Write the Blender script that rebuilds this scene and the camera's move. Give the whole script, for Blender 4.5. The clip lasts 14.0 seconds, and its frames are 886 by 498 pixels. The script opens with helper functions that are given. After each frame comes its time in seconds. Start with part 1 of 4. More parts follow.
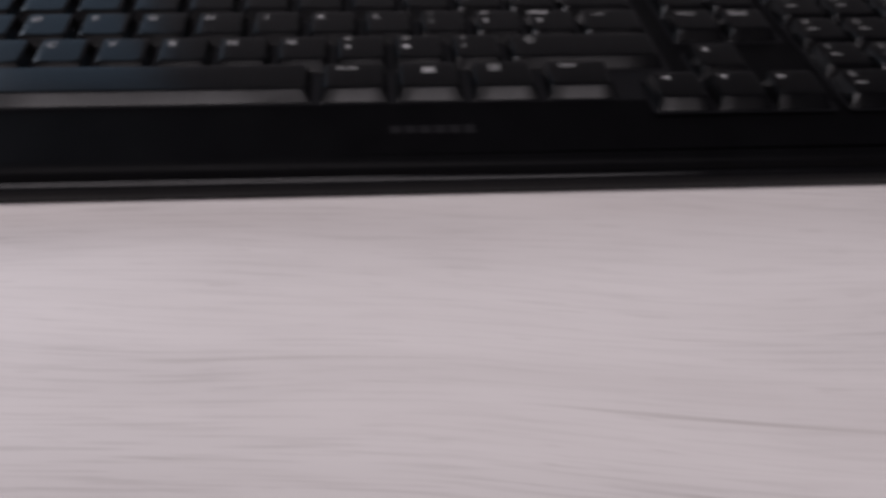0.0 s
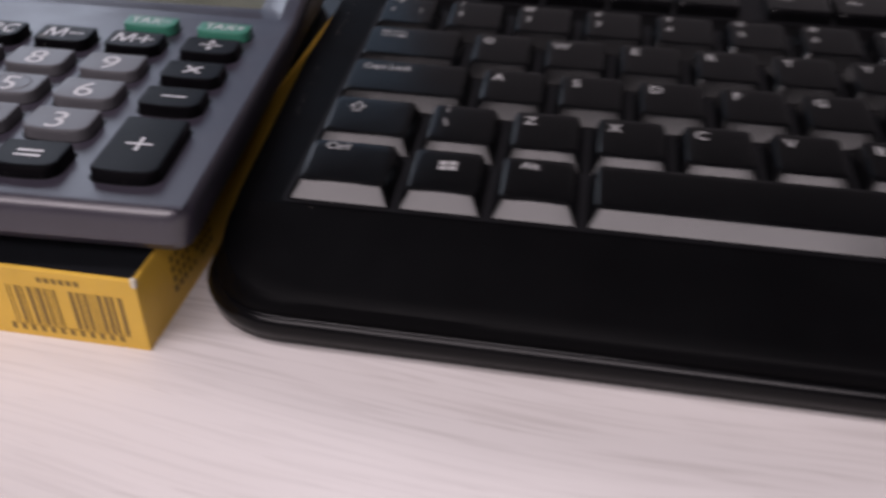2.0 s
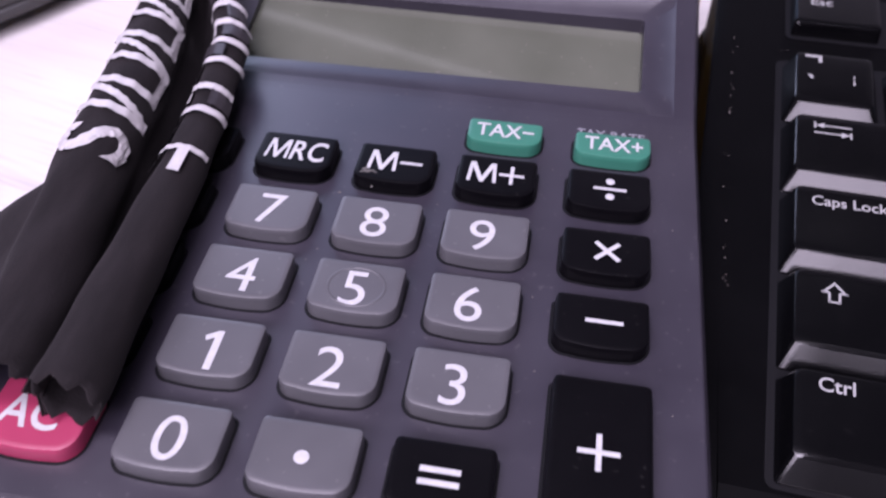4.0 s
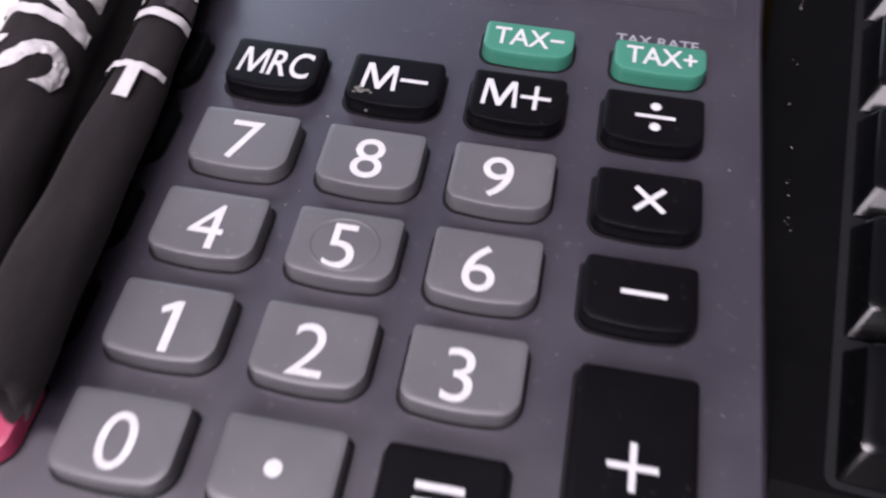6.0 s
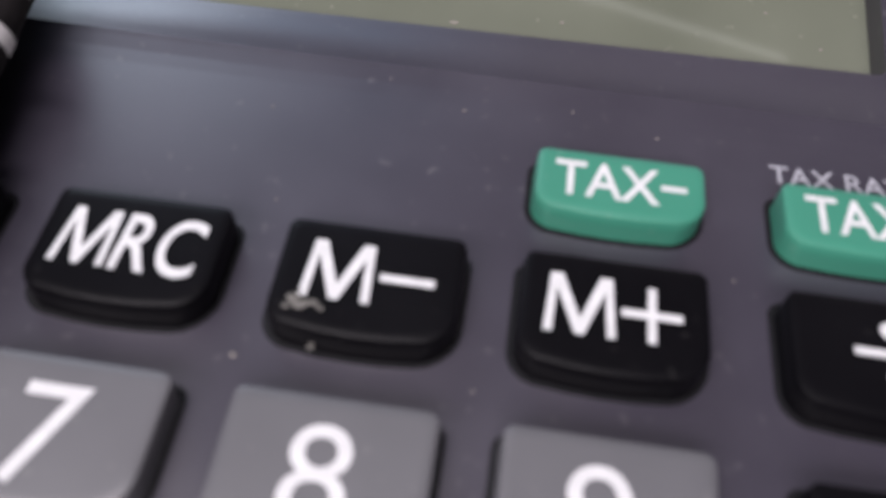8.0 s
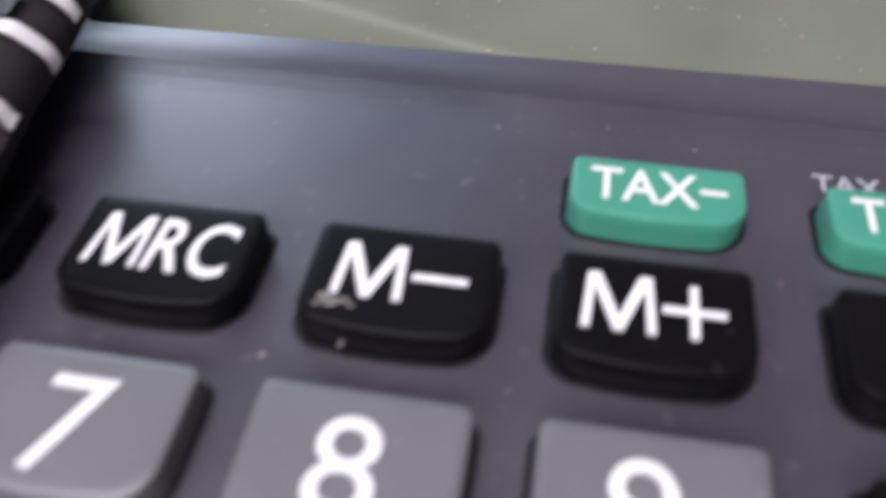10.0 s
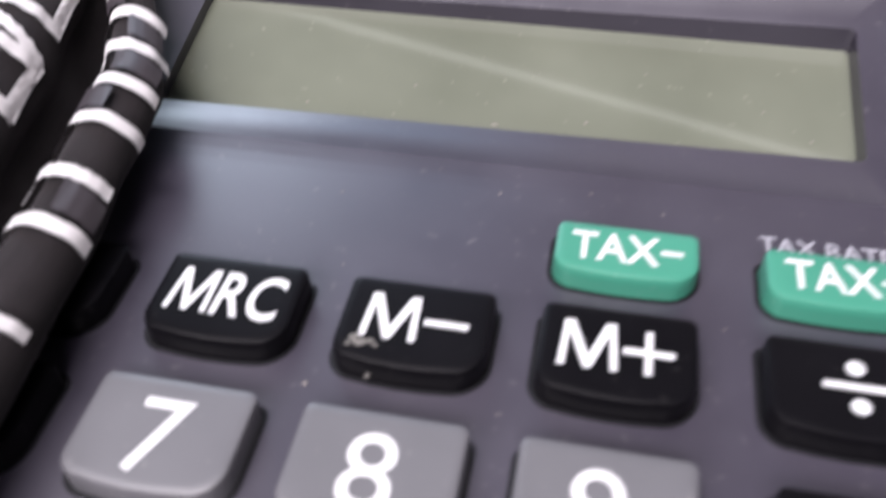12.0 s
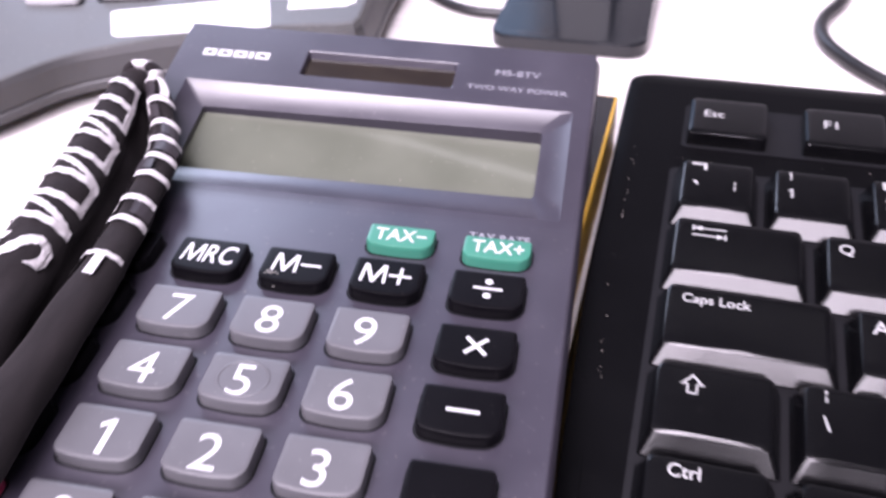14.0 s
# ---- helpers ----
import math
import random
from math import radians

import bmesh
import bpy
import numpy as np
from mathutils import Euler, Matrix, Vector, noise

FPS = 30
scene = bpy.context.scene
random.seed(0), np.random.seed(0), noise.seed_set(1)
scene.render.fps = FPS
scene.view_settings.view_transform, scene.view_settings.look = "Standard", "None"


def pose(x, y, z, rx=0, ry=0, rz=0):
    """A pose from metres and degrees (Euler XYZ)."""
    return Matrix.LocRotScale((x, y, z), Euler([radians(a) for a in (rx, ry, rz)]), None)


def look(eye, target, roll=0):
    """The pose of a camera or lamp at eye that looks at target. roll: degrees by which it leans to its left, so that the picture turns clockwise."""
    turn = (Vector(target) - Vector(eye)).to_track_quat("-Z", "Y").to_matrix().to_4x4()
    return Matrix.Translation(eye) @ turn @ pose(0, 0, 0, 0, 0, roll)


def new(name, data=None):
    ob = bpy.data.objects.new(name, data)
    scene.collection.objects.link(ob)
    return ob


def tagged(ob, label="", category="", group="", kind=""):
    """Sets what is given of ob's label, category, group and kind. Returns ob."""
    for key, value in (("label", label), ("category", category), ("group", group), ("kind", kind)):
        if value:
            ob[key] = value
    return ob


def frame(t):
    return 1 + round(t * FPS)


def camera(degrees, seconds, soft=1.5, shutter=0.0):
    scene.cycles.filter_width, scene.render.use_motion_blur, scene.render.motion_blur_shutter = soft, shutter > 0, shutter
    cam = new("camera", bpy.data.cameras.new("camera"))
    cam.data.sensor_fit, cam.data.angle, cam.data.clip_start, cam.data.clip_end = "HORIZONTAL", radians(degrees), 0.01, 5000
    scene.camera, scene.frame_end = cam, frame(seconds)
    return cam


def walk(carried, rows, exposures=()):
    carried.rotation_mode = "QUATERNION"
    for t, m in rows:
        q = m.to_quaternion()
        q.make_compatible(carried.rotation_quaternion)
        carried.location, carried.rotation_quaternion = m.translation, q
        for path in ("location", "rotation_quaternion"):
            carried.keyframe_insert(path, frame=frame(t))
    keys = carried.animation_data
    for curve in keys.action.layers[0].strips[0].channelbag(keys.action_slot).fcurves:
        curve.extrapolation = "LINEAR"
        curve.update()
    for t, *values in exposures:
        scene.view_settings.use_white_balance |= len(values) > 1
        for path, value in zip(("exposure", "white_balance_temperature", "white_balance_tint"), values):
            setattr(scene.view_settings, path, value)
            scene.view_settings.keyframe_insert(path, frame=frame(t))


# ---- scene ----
cam = camera(54.3, 14.0, soft=2.3, shutter=0.6)
cam.data.dof.use_dof, cam.data.dof.focus_distance, cam.data.dof.aperture_fstop = True, 0.122, 34.0
PATH = [
    (0.0, (0.18731, -0.24084, 0.13486), (0.20318, -0.07925, 0.01809), 1.56),
    (0.5, (0.14749, -0.22001, 0.13268), (0.16049, -0.05952, 0.01405), 2.62),
    (1.0, (0.11602, -0.20407, 0.13399), (0.11817, -0.04196, 0.01687), 2.12),
    (1.2, (0.10362, -0.19572, 0.13254), (0.09674, -0.03004, 0.02072), 1.18),
    (1.5, (0.08644, -0.18067, 0.12679), (0.07181, -0.01542, 0.01509), 1.17),
    (2.0, (0.0559, -0.14582, 0.1147), (0.03097, 0.01435, -0.00245), 0.94),
    (2.1, (0.04926, -0.13838, 0.11415), (0.02364, 0.01986, -0.00544), 1.25),
    (2.4, (0.02863, -0.11798, 0.11066), (-0.00019, 0.03754, -0.01175), 0.7),
    (2.5, (0.02148, -0.11103, 0.10912), (-0.00987, 0.04295, -0.0146), -0.03),
    (3.0, (-0.0189, -0.07616, 0.10822), (-0.05621, 0.07244, -0.02034), -1.75),
    (3.2, (-0.02662, -0.07205, 0.11165), (-0.0643, 0.0744, -0.01924), -1.44),
    (5.3, (-0.02229, -0.06592, 0.1325), (-0.06648, 0.04751, -0.02619), -5.9),
    (5.5, (-0.02295, -0.06078, 0.12919), (-0.0659, 0.05135, -0.03075), -5.21),
    (6.0, (-0.02991, -0.04569, 0.11744), (-0.06889, 0.0618, -0.04666), -4.42),
    (6.5, (-0.03725, -0.02754, 0.10565), (-0.0735, 0.07827, -0.06015), -3.74),
    (7.0, (-0.04227, -0.00946, 0.09789), (-0.07919, 0.09328, -0.06968), -4.66),
    (7.5, (-0.04807, 0.00056, 0.09033), (-0.07896, 0.10937, -0.07461), -1.71),
    (7.7, (-0.05049, 0.00231, 0.08621), (-0.07904, 0.11442, -0.07694), -0.65),
    (9.8, (-0.04734, 0.00173, 0.07739), (-0.09548, 0.12935, -0.06889), -6.31),
    (10.0, (-0.04879, -0.00167, 0.07796), (-0.09205, 0.12787, -0.06814), -4.17),
    (10.5, (-0.05017, -0.00755, 0.08023), (-0.09726, 0.11622, -0.06966), -4.33),
    (11.0, (-0.04916, -0.00822, 0.08084), (-0.09843, 0.12105, -0.06359), -4.66),
    (11.5, (-0.04769, -0.0091, 0.08008), (-0.09595, 0.12097, -0.06398), -4.75),
    (12.0, (-0.04407, -0.0087, 0.09029), (-0.09497, 0.12207, -0.05222), -5.87),
    (12.5, (-0.03407, -0.0173, 0.09857), (-0.08499, 0.12954, -0.02731), -4.62),
    (13.0, (-0.02705, -0.02874, 0.1124), (-0.07146, 0.11595, -0.01834), -3.35),
    (13.5, (-0.01225, -0.05012, 0.12421), (-0.06162, 0.09587, -0.00326), -4.7),
    (13.6, (-0.00994, -0.05492, 0.12631), (-0.05867, 0.09213, -0.00018), -4.2),
    (14.0, (-0.00118, -0.07174, 0.13608), (-0.04902, 0.07422, 0.00798), -3.58),
]
EXPOSURE = [(0.0, -0.12, 6500, 17), (0.5, -0.25, 6500, 18), (2.0, 0.22, 6650, 21), (2.5, 0.55, 6250, 27), (3.0, 1.05, 5950, 36), (5.5, 1.18, 6150, 35), (6.0, 1.27, 6400, 21),
            (6.5, 1.22, 6550, 22), (7.0, 1.25, 6600, 18), (7.5, 1.25, 6550, 15), (10.0, 1.55, 6350, 14), (11.5, 1.58, 6350, 13), (12.5, 2.2, 6500, 18), (13.2, 2.18, 6400, 22), (14.0, 2.0, 6200, 29)]
walk(cam, [(t, look(eye, target, roll)) for t, eye, target, roll in PATH], EXPOSURE)

# ---------------------------------------------------------------- light
world = bpy.data.worlds.new("room_air")
scene.world = world
world.use_nodes = True
world.node_tree.nodes["Background"].inputs[0].default_value = (0.55, 0.6, 0.7, 1)
world.node_tree.nodes["Background"].inputs[1].default_value = 0.03


def area_lamp(name, eye, target, sx, sy, watts, colour):
    data = bpy.data.lights.new(name, "AREA")
    data.shape, data.size, data.size_y = "RECTANGLE", sx, sy
    data.energy, data.color = watts, colour
    ob = new(name, data)
    ob.matrix_world = look(eye, target)
    return ob


area_lamp("ceiling_lamp", (-0.35, -0.2, 1.93), (-0.35, -0.2, 0), 1.2, 0.35, 16, (1.0, 0.95, 0.97))
area_lamp("ceiling_lamp", (-0.35, -2.07, 1.93), (-0.35, -2.07, 0), 2.9, 1.34, 77, (1.0, 0.95, 0.97))
# bluish light of an unseen source ahead, in an assumed window; outer lamp set brighter for the calculator's glow
area_lamp("window_daylight", (-1.25, 1.63, 1.07), (-1.25, 0, 1.07), 0.70, 1.04, 6.5, (0.72, 0.86, 1.0))
area_lamp("window_daylight", (-0.61, 1.63, 1.07), (-0.61, 0, 1.07), 0.52, 1.04, 0.8, (0.5, 0.74, 1.0))
# thin unseen lamp, added so that the display reflects a pale streak
strip = area_lamp("display_streak_light", (-0.35, 1.255, 1.94), (-0.35, 1.255, 0), 1.9, 0.02, 0.12, (1.0, 1.0, 0.95))
strip.matrix_world = pose(-0.35, 1.255, 1.94, 0, 0, -4.5)

# ---------------------------------------------------------------- materials
MM = 0.001


def material(name):
    mat = bpy.data.materials.new(name)
    mat.use_nodes = True
    nt = mat.node_tree
    return mat, nt, nt.nodes["Principled BSDF"]


def link(nt, a, b):
    nt.links.new(a, b)


def noise_node(nt, scale, detail=4.0, rough=0.55, stretch=None, source="Object"):
    tc = nt.nodes.new("ShaderNodeTexCoord")
    mp = nt.nodes.new("ShaderNodeMapping")
    mp.inputs["Scale"].default_value = stretch or (1, 1, 1)
    link(nt, tc.outputs[source], mp.inputs["Vector"])
    nz = nt.nodes.new("ShaderNodeTexNoise")
    nz.inputs["Scale"].default_value = scale
    nz.inputs["Detail"].default_value = detail
    nz.inputs["Roughness"].default_value = rough
    link(nt, mp.outputs[0], nz.inputs["Vector"])
    return nz


def ramp(nt, fac, stops):
    r = nt.nodes.new("ShaderNodeValToRGB")
    el = r.color_ramp.elements
    while len(el) < len(stops):
        el.new(0.5)
    for e, (p, c) in zip(el, stops):
        e.position, e.color = p, (*c, 1) if len(c) == 3 else c
    link(nt, fac, r.inputs[0])
    return r


def mix(nt, fac, a, b, mode="MIX"):
    m = nt.nodes.new("ShaderNodeMix")
    m.data_type, m.blend_type = "RGBA", mode
    for sock, val in ((m.inputs[0], fac), (m.inputs[6], a), (m.inputs[7], b)):
        if hasattr(val, "is_output"):
            link(nt, val, sock)
        elif isinstance(val, (int, float)):
            sock.default_value = val
        else:
            sock.default_value = (*val, 1)
    return m.outputs[2]


def bump(nt, bsdf, height, strength, dist):
    b = nt.nodes.new("ShaderNodeBump")
    b.inputs["Strength"].default_value, b.inputs["Distance"].default_value = strength, dist
    link(nt, height, b.inputs["Height"])
    link(nt, b.outputs[0], bsdf.inputs["Normal"])


def plastic(name, colour, rough, spec=0.5, grain=3200.0, grain_depth=0.000018, smear=0.12, dust=0.0):
    """Moulded plastic: fine spark-eroded grain, finger smears in the gloss, a little dust."""
    mat, nt, p = material(name)
    blot = noise_node(nt, 55, 3, 0.6)
    fine = noise_node(nt, grain, 2, 0.5)
    tone = ramp(nt, blot.outputs[0], [(0.3, tuple(c * 0.9 for c in colour)), (0.7, tuple(min(1, c * 1.1) for c in colour))])
    col = tone.outputs[0]
    if dust:
        speck = noise_node(nt, 900, 1, 0.4)
        sr = ramp(nt, speck.outputs[0], [(0.70, (0, 0, 0)), (0.76, (1, 1, 1))])
        m = nt.nodes.new("ShaderNodeMath")
        m.operation, m.inputs[1].default_value = "MULTIPLY", dust
        link(nt, sr.outputs[0], m.inputs[0])
        col = mix(nt, m.outputs[0], col, (0.45, 0.43, 0.42))
    link(nt, col, p.inputs["Base Color"])
    rr = ramp(nt, blot.outputs[0], [(0.3, (rough - smear / 2,) * 3), (0.75, (rough + smear / 2,) * 3)])
    link(nt, rr.outputs[0], p.inputs["Roughness"])
    p.inputs["Specular IOR Level"].default_value = spec
    if grain_depth:
        bump(nt, p, fine.outputs[0], 0.5, grain_depth)
    return mat


def print_ink(name, colour, spec=0.5):
    mat, nt, p = material(name)
    p.inputs["Specular IOR Level"].default_value = spec
    nz = noise_node(nt, 700, 2)
    r = ramp(nt, nz.outputs[0], [(0.3, tuple(c * 0.86 for c in colour)), (0.65, colour)])
    link(nt, r.outputs[0], p.inputs["Base Color"])
    p.inputs["Roughness"].default_value = 0.5
    return mat


def wood_laminate():
    mat, nt, p = material("whitewashed_oak_laminate")
    warp = noise_node(nt, 5.0, 2, 0.5, (0.5, 1.2, 1))
    tc = nt.nodes.new("ShaderNodeTexCoord")
    add = nt.nodes.new("ShaderNodeVectorMath")
    add.operation = "MULTIPLY_ADD"
    link(nt, warp.outputs["Color"], add.inputs[0])
    add.inputs[1].default_value = (0.0, 0.08, 0.0)
    link(nt, tc.outputs["Object"], add.inputs[2])

    grain = nt.nodes.new("ShaderNodeMapping")
    grain.inputs["Rotation"].default_value = (0, 0, radians(5))
    link(nt, add.outputs[0], grain.inputs[0])

    def streak(scale, sx, sy, detail):
        mp = nt.nodes.new("ShaderNodeMapping")
        mp.inputs["Scale"].default_value = (sx, sy, 1)
        link(nt, grain.outputs[0], mp.inputs[0])
        nz = nt.nodes.new("ShaderNodeTexNoise")
        nz.inputs["Scale"].default_value, nz.inputs["Detail"].default_value = scale, detail
        link(nt, mp.outputs[0], nz.inputs["Vector"])
        return nz.outputs[0]

    def part_of(socket, amount):
        m = nt.nodes.new("ShaderNodeMath")
        m.operation, m.inputs[1].default_value = "MULTIPLY", amount
        link(nt, socket, m.inputs[0])
        return m.outputs[0]

    broad = ramp(nt, streak(3.0, 0.9, 6, 4), [(0.28, (0.54, 0.505, 0.49)), (0.48, (0.63, 0.60, 0.585)), (0.68, (0.72, 0.69, 0.675))])
    cloud = ramp(nt, streak(7.0, 0.8, 3, 3), [(0.30, (1, 1, 1)), (0.55, (0, 0, 0))])
    line = ramp(nt, streak(9.0, 0.3, 13, 5), [(0.32, (1, 1, 1)), (0.355, (0, 0, 0))])
    fibre = ramp(nt, streak(60.0, 0.5, 13, 4), [(0.34, (1, 1, 1)), (0.52, (0, 0, 0))])
    fleck = ramp(nt, streak(110.0, 0.45, 5, 2), [(0.28, (1, 1, 1)), (0.36, (0, 0, 0))])
    # the fibres show most in the greyer patches
    patchy = nt.nodes.new("ShaderNodeMath")
    patchy.operation = "MULTIPLY_ADD"
    link(nt, cloud.outputs[0], patchy.inputs[0])
    patchy.inputs[1].default_value, patchy.inputs[2].default_value = 0.34, 0.14
    grainy = nt.nodes.new("ShaderNodeMath")
    grainy.operation = "MULTIPLY"
    link(nt, fibre.outputs[0], grainy.inputs[0])
    link(nt, patchy.outputs[0], grainy.inputs[1])
    col = mix(nt, part_of(cloud.outputs[0], 0.34), broad.outputs[0], (0.44, 0.425, 0.42))
    col = mix(nt, part_of(line.outputs[0], 0.46), col, (0.34, 0.31, 0.29))
    col = mix(nt, grainy.outputs[0], col, (0.33, 0.305, 0.29))
    col = mix(nt, part_of(fleck.outputs[0], 0.18), col, (0.3, 0.27, 0.25))
    link(nt, col, p.inputs["Base Color"])
    p.inputs["Roughness"].default_value = 0.5
    bump(nt, p, streak(60.0, 0.25, 11, 3), 0.25, 0.0001)
    return mat


def cloth_material():
    mat, nt, p = material("black_knit_cloth")
    nz = noise_node(nt, 320, 3, 0.6, (1, 0.25, 1))
    fuzz = noise_node(nt, 3000, 2, 0.6)
    r = ramp(nt, nz.outputs[0], [(0.3, (0.007, 0.0056, 0.0062)), (0.7, (0.015, 0.0122, 0.0132))])
    link(nt, r.outputs[0], p.inputs["Base Color"])
    p.inputs["Roughness"].default_value = 0.9
    p.inputs["Specular IOR Level"].default_value = 0.2
    p.inputs["Sheen Weight"].default_value = 0.06
    p.inputs["Sheen Roughness"].default_value = 0.4
    p.inputs["Sheen Tint"].default_value = (0.8, 0.72, 0.75, 1)
    bump(nt, p, fuzz.outputs[0], 0.6, 0.00015)
    return mat


def lcd_material():
    mat, nt, p = material("lcd_glass_grey_green")
    nz = noise_node(nt, 40, 3)
    fine = noise_node(nt, 900, 1)
    r = ramp(nt, nz.outputs[0], [(0.3, (0.085, 0.092, 0.070)), (0.7, (0.114, 0.122, 0.095))])
    s = ramp(nt, fine.outputs[0], [(0.72, (0, 0, 0)), (0.78, (1, 1, 1))])
    m = nt.nodes.new("ShaderNodeMath")
    m.operation, m.inputs[1].default_value = "MULTIPLY", 0.16
    link(nt, s.outputs[0], m.inputs[0])
    link(nt, mix(nt, m.outputs[0], r.outputs[0], (0.4, 0.4, 0.34)), p.inputs["Base Color"])
    p.inputs["Roughness"].default_value = 0.05
    return mat


def solar_material():
    mat, nt, p = material("solar_cell_brown")
    nz = noise_node(nt, 120, 2, 0.5, (1, 1.6, 1))
    r = ramp(nt, nz.outputs[0], [(0.3, (0.014, 0.011, 0.010)), (0.7, (0.024, 0.019, 0.015))])
    link(nt, r.outputs[0], p.inputs["Base Color"])
    p.inputs["Roughness"].default_value = 0.12
    return mat


def paint(name, colour, rough=0.8, scale=6.0):
    mat, nt, p = material(name)
    nz = noise_node(nt, scale, 5)
    fine = noise_node(nt, scale * 40, 3)
    r = ramp(nt, nz.outputs[0], [(0.3, tuple(c * 0.93 for c in colour)), (0.7, colour)])
    link(nt, r.outputs[0], p.inputs["Base Color"])
    p.inputs["Roughness"].default_value = rough
    bump(nt, p, fine.outputs[0], 0.2, 0.001)
    return mat


def card(name, colour, rough=0.45):
    mat, nt, p = material(name)
    nz = noise_node(nt, 90, 4)
    fine = noise_node(nt, 1500, 2)
    r = ramp(nt, nz.outputs[0], [(0.3, tuple(c * 0.88 for c in colour)), (0.7, colour)])
    link(nt, r.outputs[0], p.inputs["Base Color"])
    p.inputs["Roughness"].default_value = rough
    bump(nt, p, fine.outputs[0], 0.25, 0.00005)
    return mat


M_TABLE = wood_laminate()
M_CASE = plastic("keyboard_case_black", (0.0022, 0.0022, 0.0026), 0.42, 0.04, dust=0.002)
M_KEY = plastic("keycap_black", (0.002, 0.002, 0.0024), 0.18, 0.36, smear=0.07, dust=0.006)
M_LIP = plastic("keyboard_lip_gloss_black", (0.003, 0.003, 0.0035), 0.2, 0.16, grain_depth=0)
M_LEGEND = print_ink("keycap_white_print", (0.32, 0.32, 0.32))
M_LEGEND_DIM = print_ink("faint_grey_print", (0.010, 0.010, 0.011), 0.08)
M_CALC = plastic("calculator_slate_plastic", (0.0275, 0.024, 0.035), 0.35, 0.85, dust=0.05)
# near-black for the shade in the gaps round keys
M_WELL_SHADE = plastic("well_shade_dark", (0.003, 0.003, 0.004), 0.6, 0.2)
M_GREY_KEY = plastic("calc_key_grey", (0.081, 0.080, 0.087), 0.40, 0.5, dust=0.06)
M_BLACK_KEY = plastic("calc_key_black", (0.0028, 0.0026, 0.0034), 0.36, 0.08, dust=0.015)
M_GREEN_KEY = plastic("calc_key_green", (0.03, 0.165, 0.112), 0.4, 0.5, dust=0.05)
M_SMEAR = plastic("dry_smear_grey", (0.10, 0.095, 0.088), 0.7, 0.3)
M_CRUMB = plastic("dust_crumb", (0.2, 0.18, 0.165), 0.8, 0.3)
M_PINK_KEY = plastic("calc_key_pink", (0.34, 0.035, 0.09), 0.4, 0.5)
M_CALC_INK = print_ink("calc_white_print", (0.5, 0.5, 0.51))
M_CALC_INK_DIM = print_ink("calc_pale_print", (0.26, 0.26, 0.29))
M_LCD = lcd_material()
M_SOLAR = solar_material()
M_CLOTH = cloth_material()
M_CLOTH_INK = print_ink("cloth_white_print", (0.5, 0.48, 0.485))
M_CLOTH_FADED = print_ink("cloth_lilac_print", (0.026, 0.021, 0.025))
M_YELLOW = card("yellow_carton", (0.66, 0.40, 0.05))
M_CARTON_BLACK = card("black_carton", (0.010, 0.011, 0.013), 0.2)
M_BARCODE = print_ink("barcode_brown_print", (0.21, 0.125, 0.022))
M_CARTON_WORN = card("bare_carton_edge", (0.6, 0.55, 0.45), 0.8)
M_PHONE = plastic("phone_grey_plastic", (0.08, 0.083, 0.084), 0.5, 0.25, dust=0.15)
M_PHONE_BASE = plastic("phone_dark_grey_plastic", (0.042, 0.042, 0.044), 0.45, 0.5)
M_PHONE_KEY = plastic("phone_pale_key", (0.42, 0.42, 0.43), 0.5)
M_PAPER = card("white_paper", (0.82, 0.82, 0.84), 0.8)
M_GLOSS_BLACK = plastic("gloss_black_plastic", (0.008, 0.009, 0.011), 0.14, 0.5, grain_depth=0)
M_CABLE = plastic("black_cable_rubber", (0.008, 0.008, 0.009), 0.4)
M_WALL = paint("wall_paint", (0.07, 0.07, 0.072))
M_WALL_PALE = paint("pale_wall_paint", (0.55, 0.55, 0.56))
M_FRAME = paint("window_frame_paint", (0.7, 0.7, 0.7), 0.4, 20)
# for walls out of view, kept dark so the keys reflect little
M_WALL_DARK = paint("dark_unseen_wall", (0.045, 0.045, 0.05))
M_CEIL = paint("ceiling_paint", (0.2, 0.2, 0.205))
M_FLOOR = paint("carpet_grey", (0.12, 0.12, 0.13), 0.95, 30)
M_DARK_LEATHER = plastic("dark_brown_cover", (0.02, 0.014, 0.01), 0.5)


# ---------------------------------------------------------------- mesh helpers
def mesh_of(name, verts, faces, mat, smooth=False):
    me = bpy.data.meshes.new(name)
    me.from_pydata([tuple(v) for v in verts], [], faces)
    me.validate()
    bm = bmesh.new()
    bm.from_mesh(me)
    bmesh.ops.recalc_face_normals(bm, faces=bm.faces)
    bm.to_mesh(me)
    bm.free()
    me.materials.append(mat)
    if smooth:
        for poly in me.polygons:
            poly.use_smooth = True
        if smooth != True:
            me.set_sharp_from_angle(angle=radians(smooth))
    return me


def place(name, me, parent=None, m=None, label=""):
    ob = new(name, me)
    if parent is not None:
        ob.parent = parent
    if m is not None:
        ob.matrix_basis = m
    return tagged(ob, label) if label else ob


def empty(name, m, label, category, group="", kind=""):
    ob = new(name)
    ob.matrix_basis = m
    ob.empty_display_size = 0.02
    return tagged(ob, label, category, group, kind)


def loft(rings, cap_first=True, cap_last=True, closed=True):
    """Vertices and faces that join rings of equal length."""
    n = len(rings[0])
    verts = [v for r in rings for v in r]
    faces = []
    for i in range(len(rings) - 1):
        for j in range(n if closed else n - 1):
            k = (j + 1) % n
            faces.append((i * n + j, i * n + k, (i + 1) * n + k, (i + 1) * n + j))
    if cap_first:
        faces.append(tuple(range(n))[::-1])
    if cap_last:
        faces.append(tuple((len(rings) - 1) * n + j for j in range(n)))
    return verts, faces


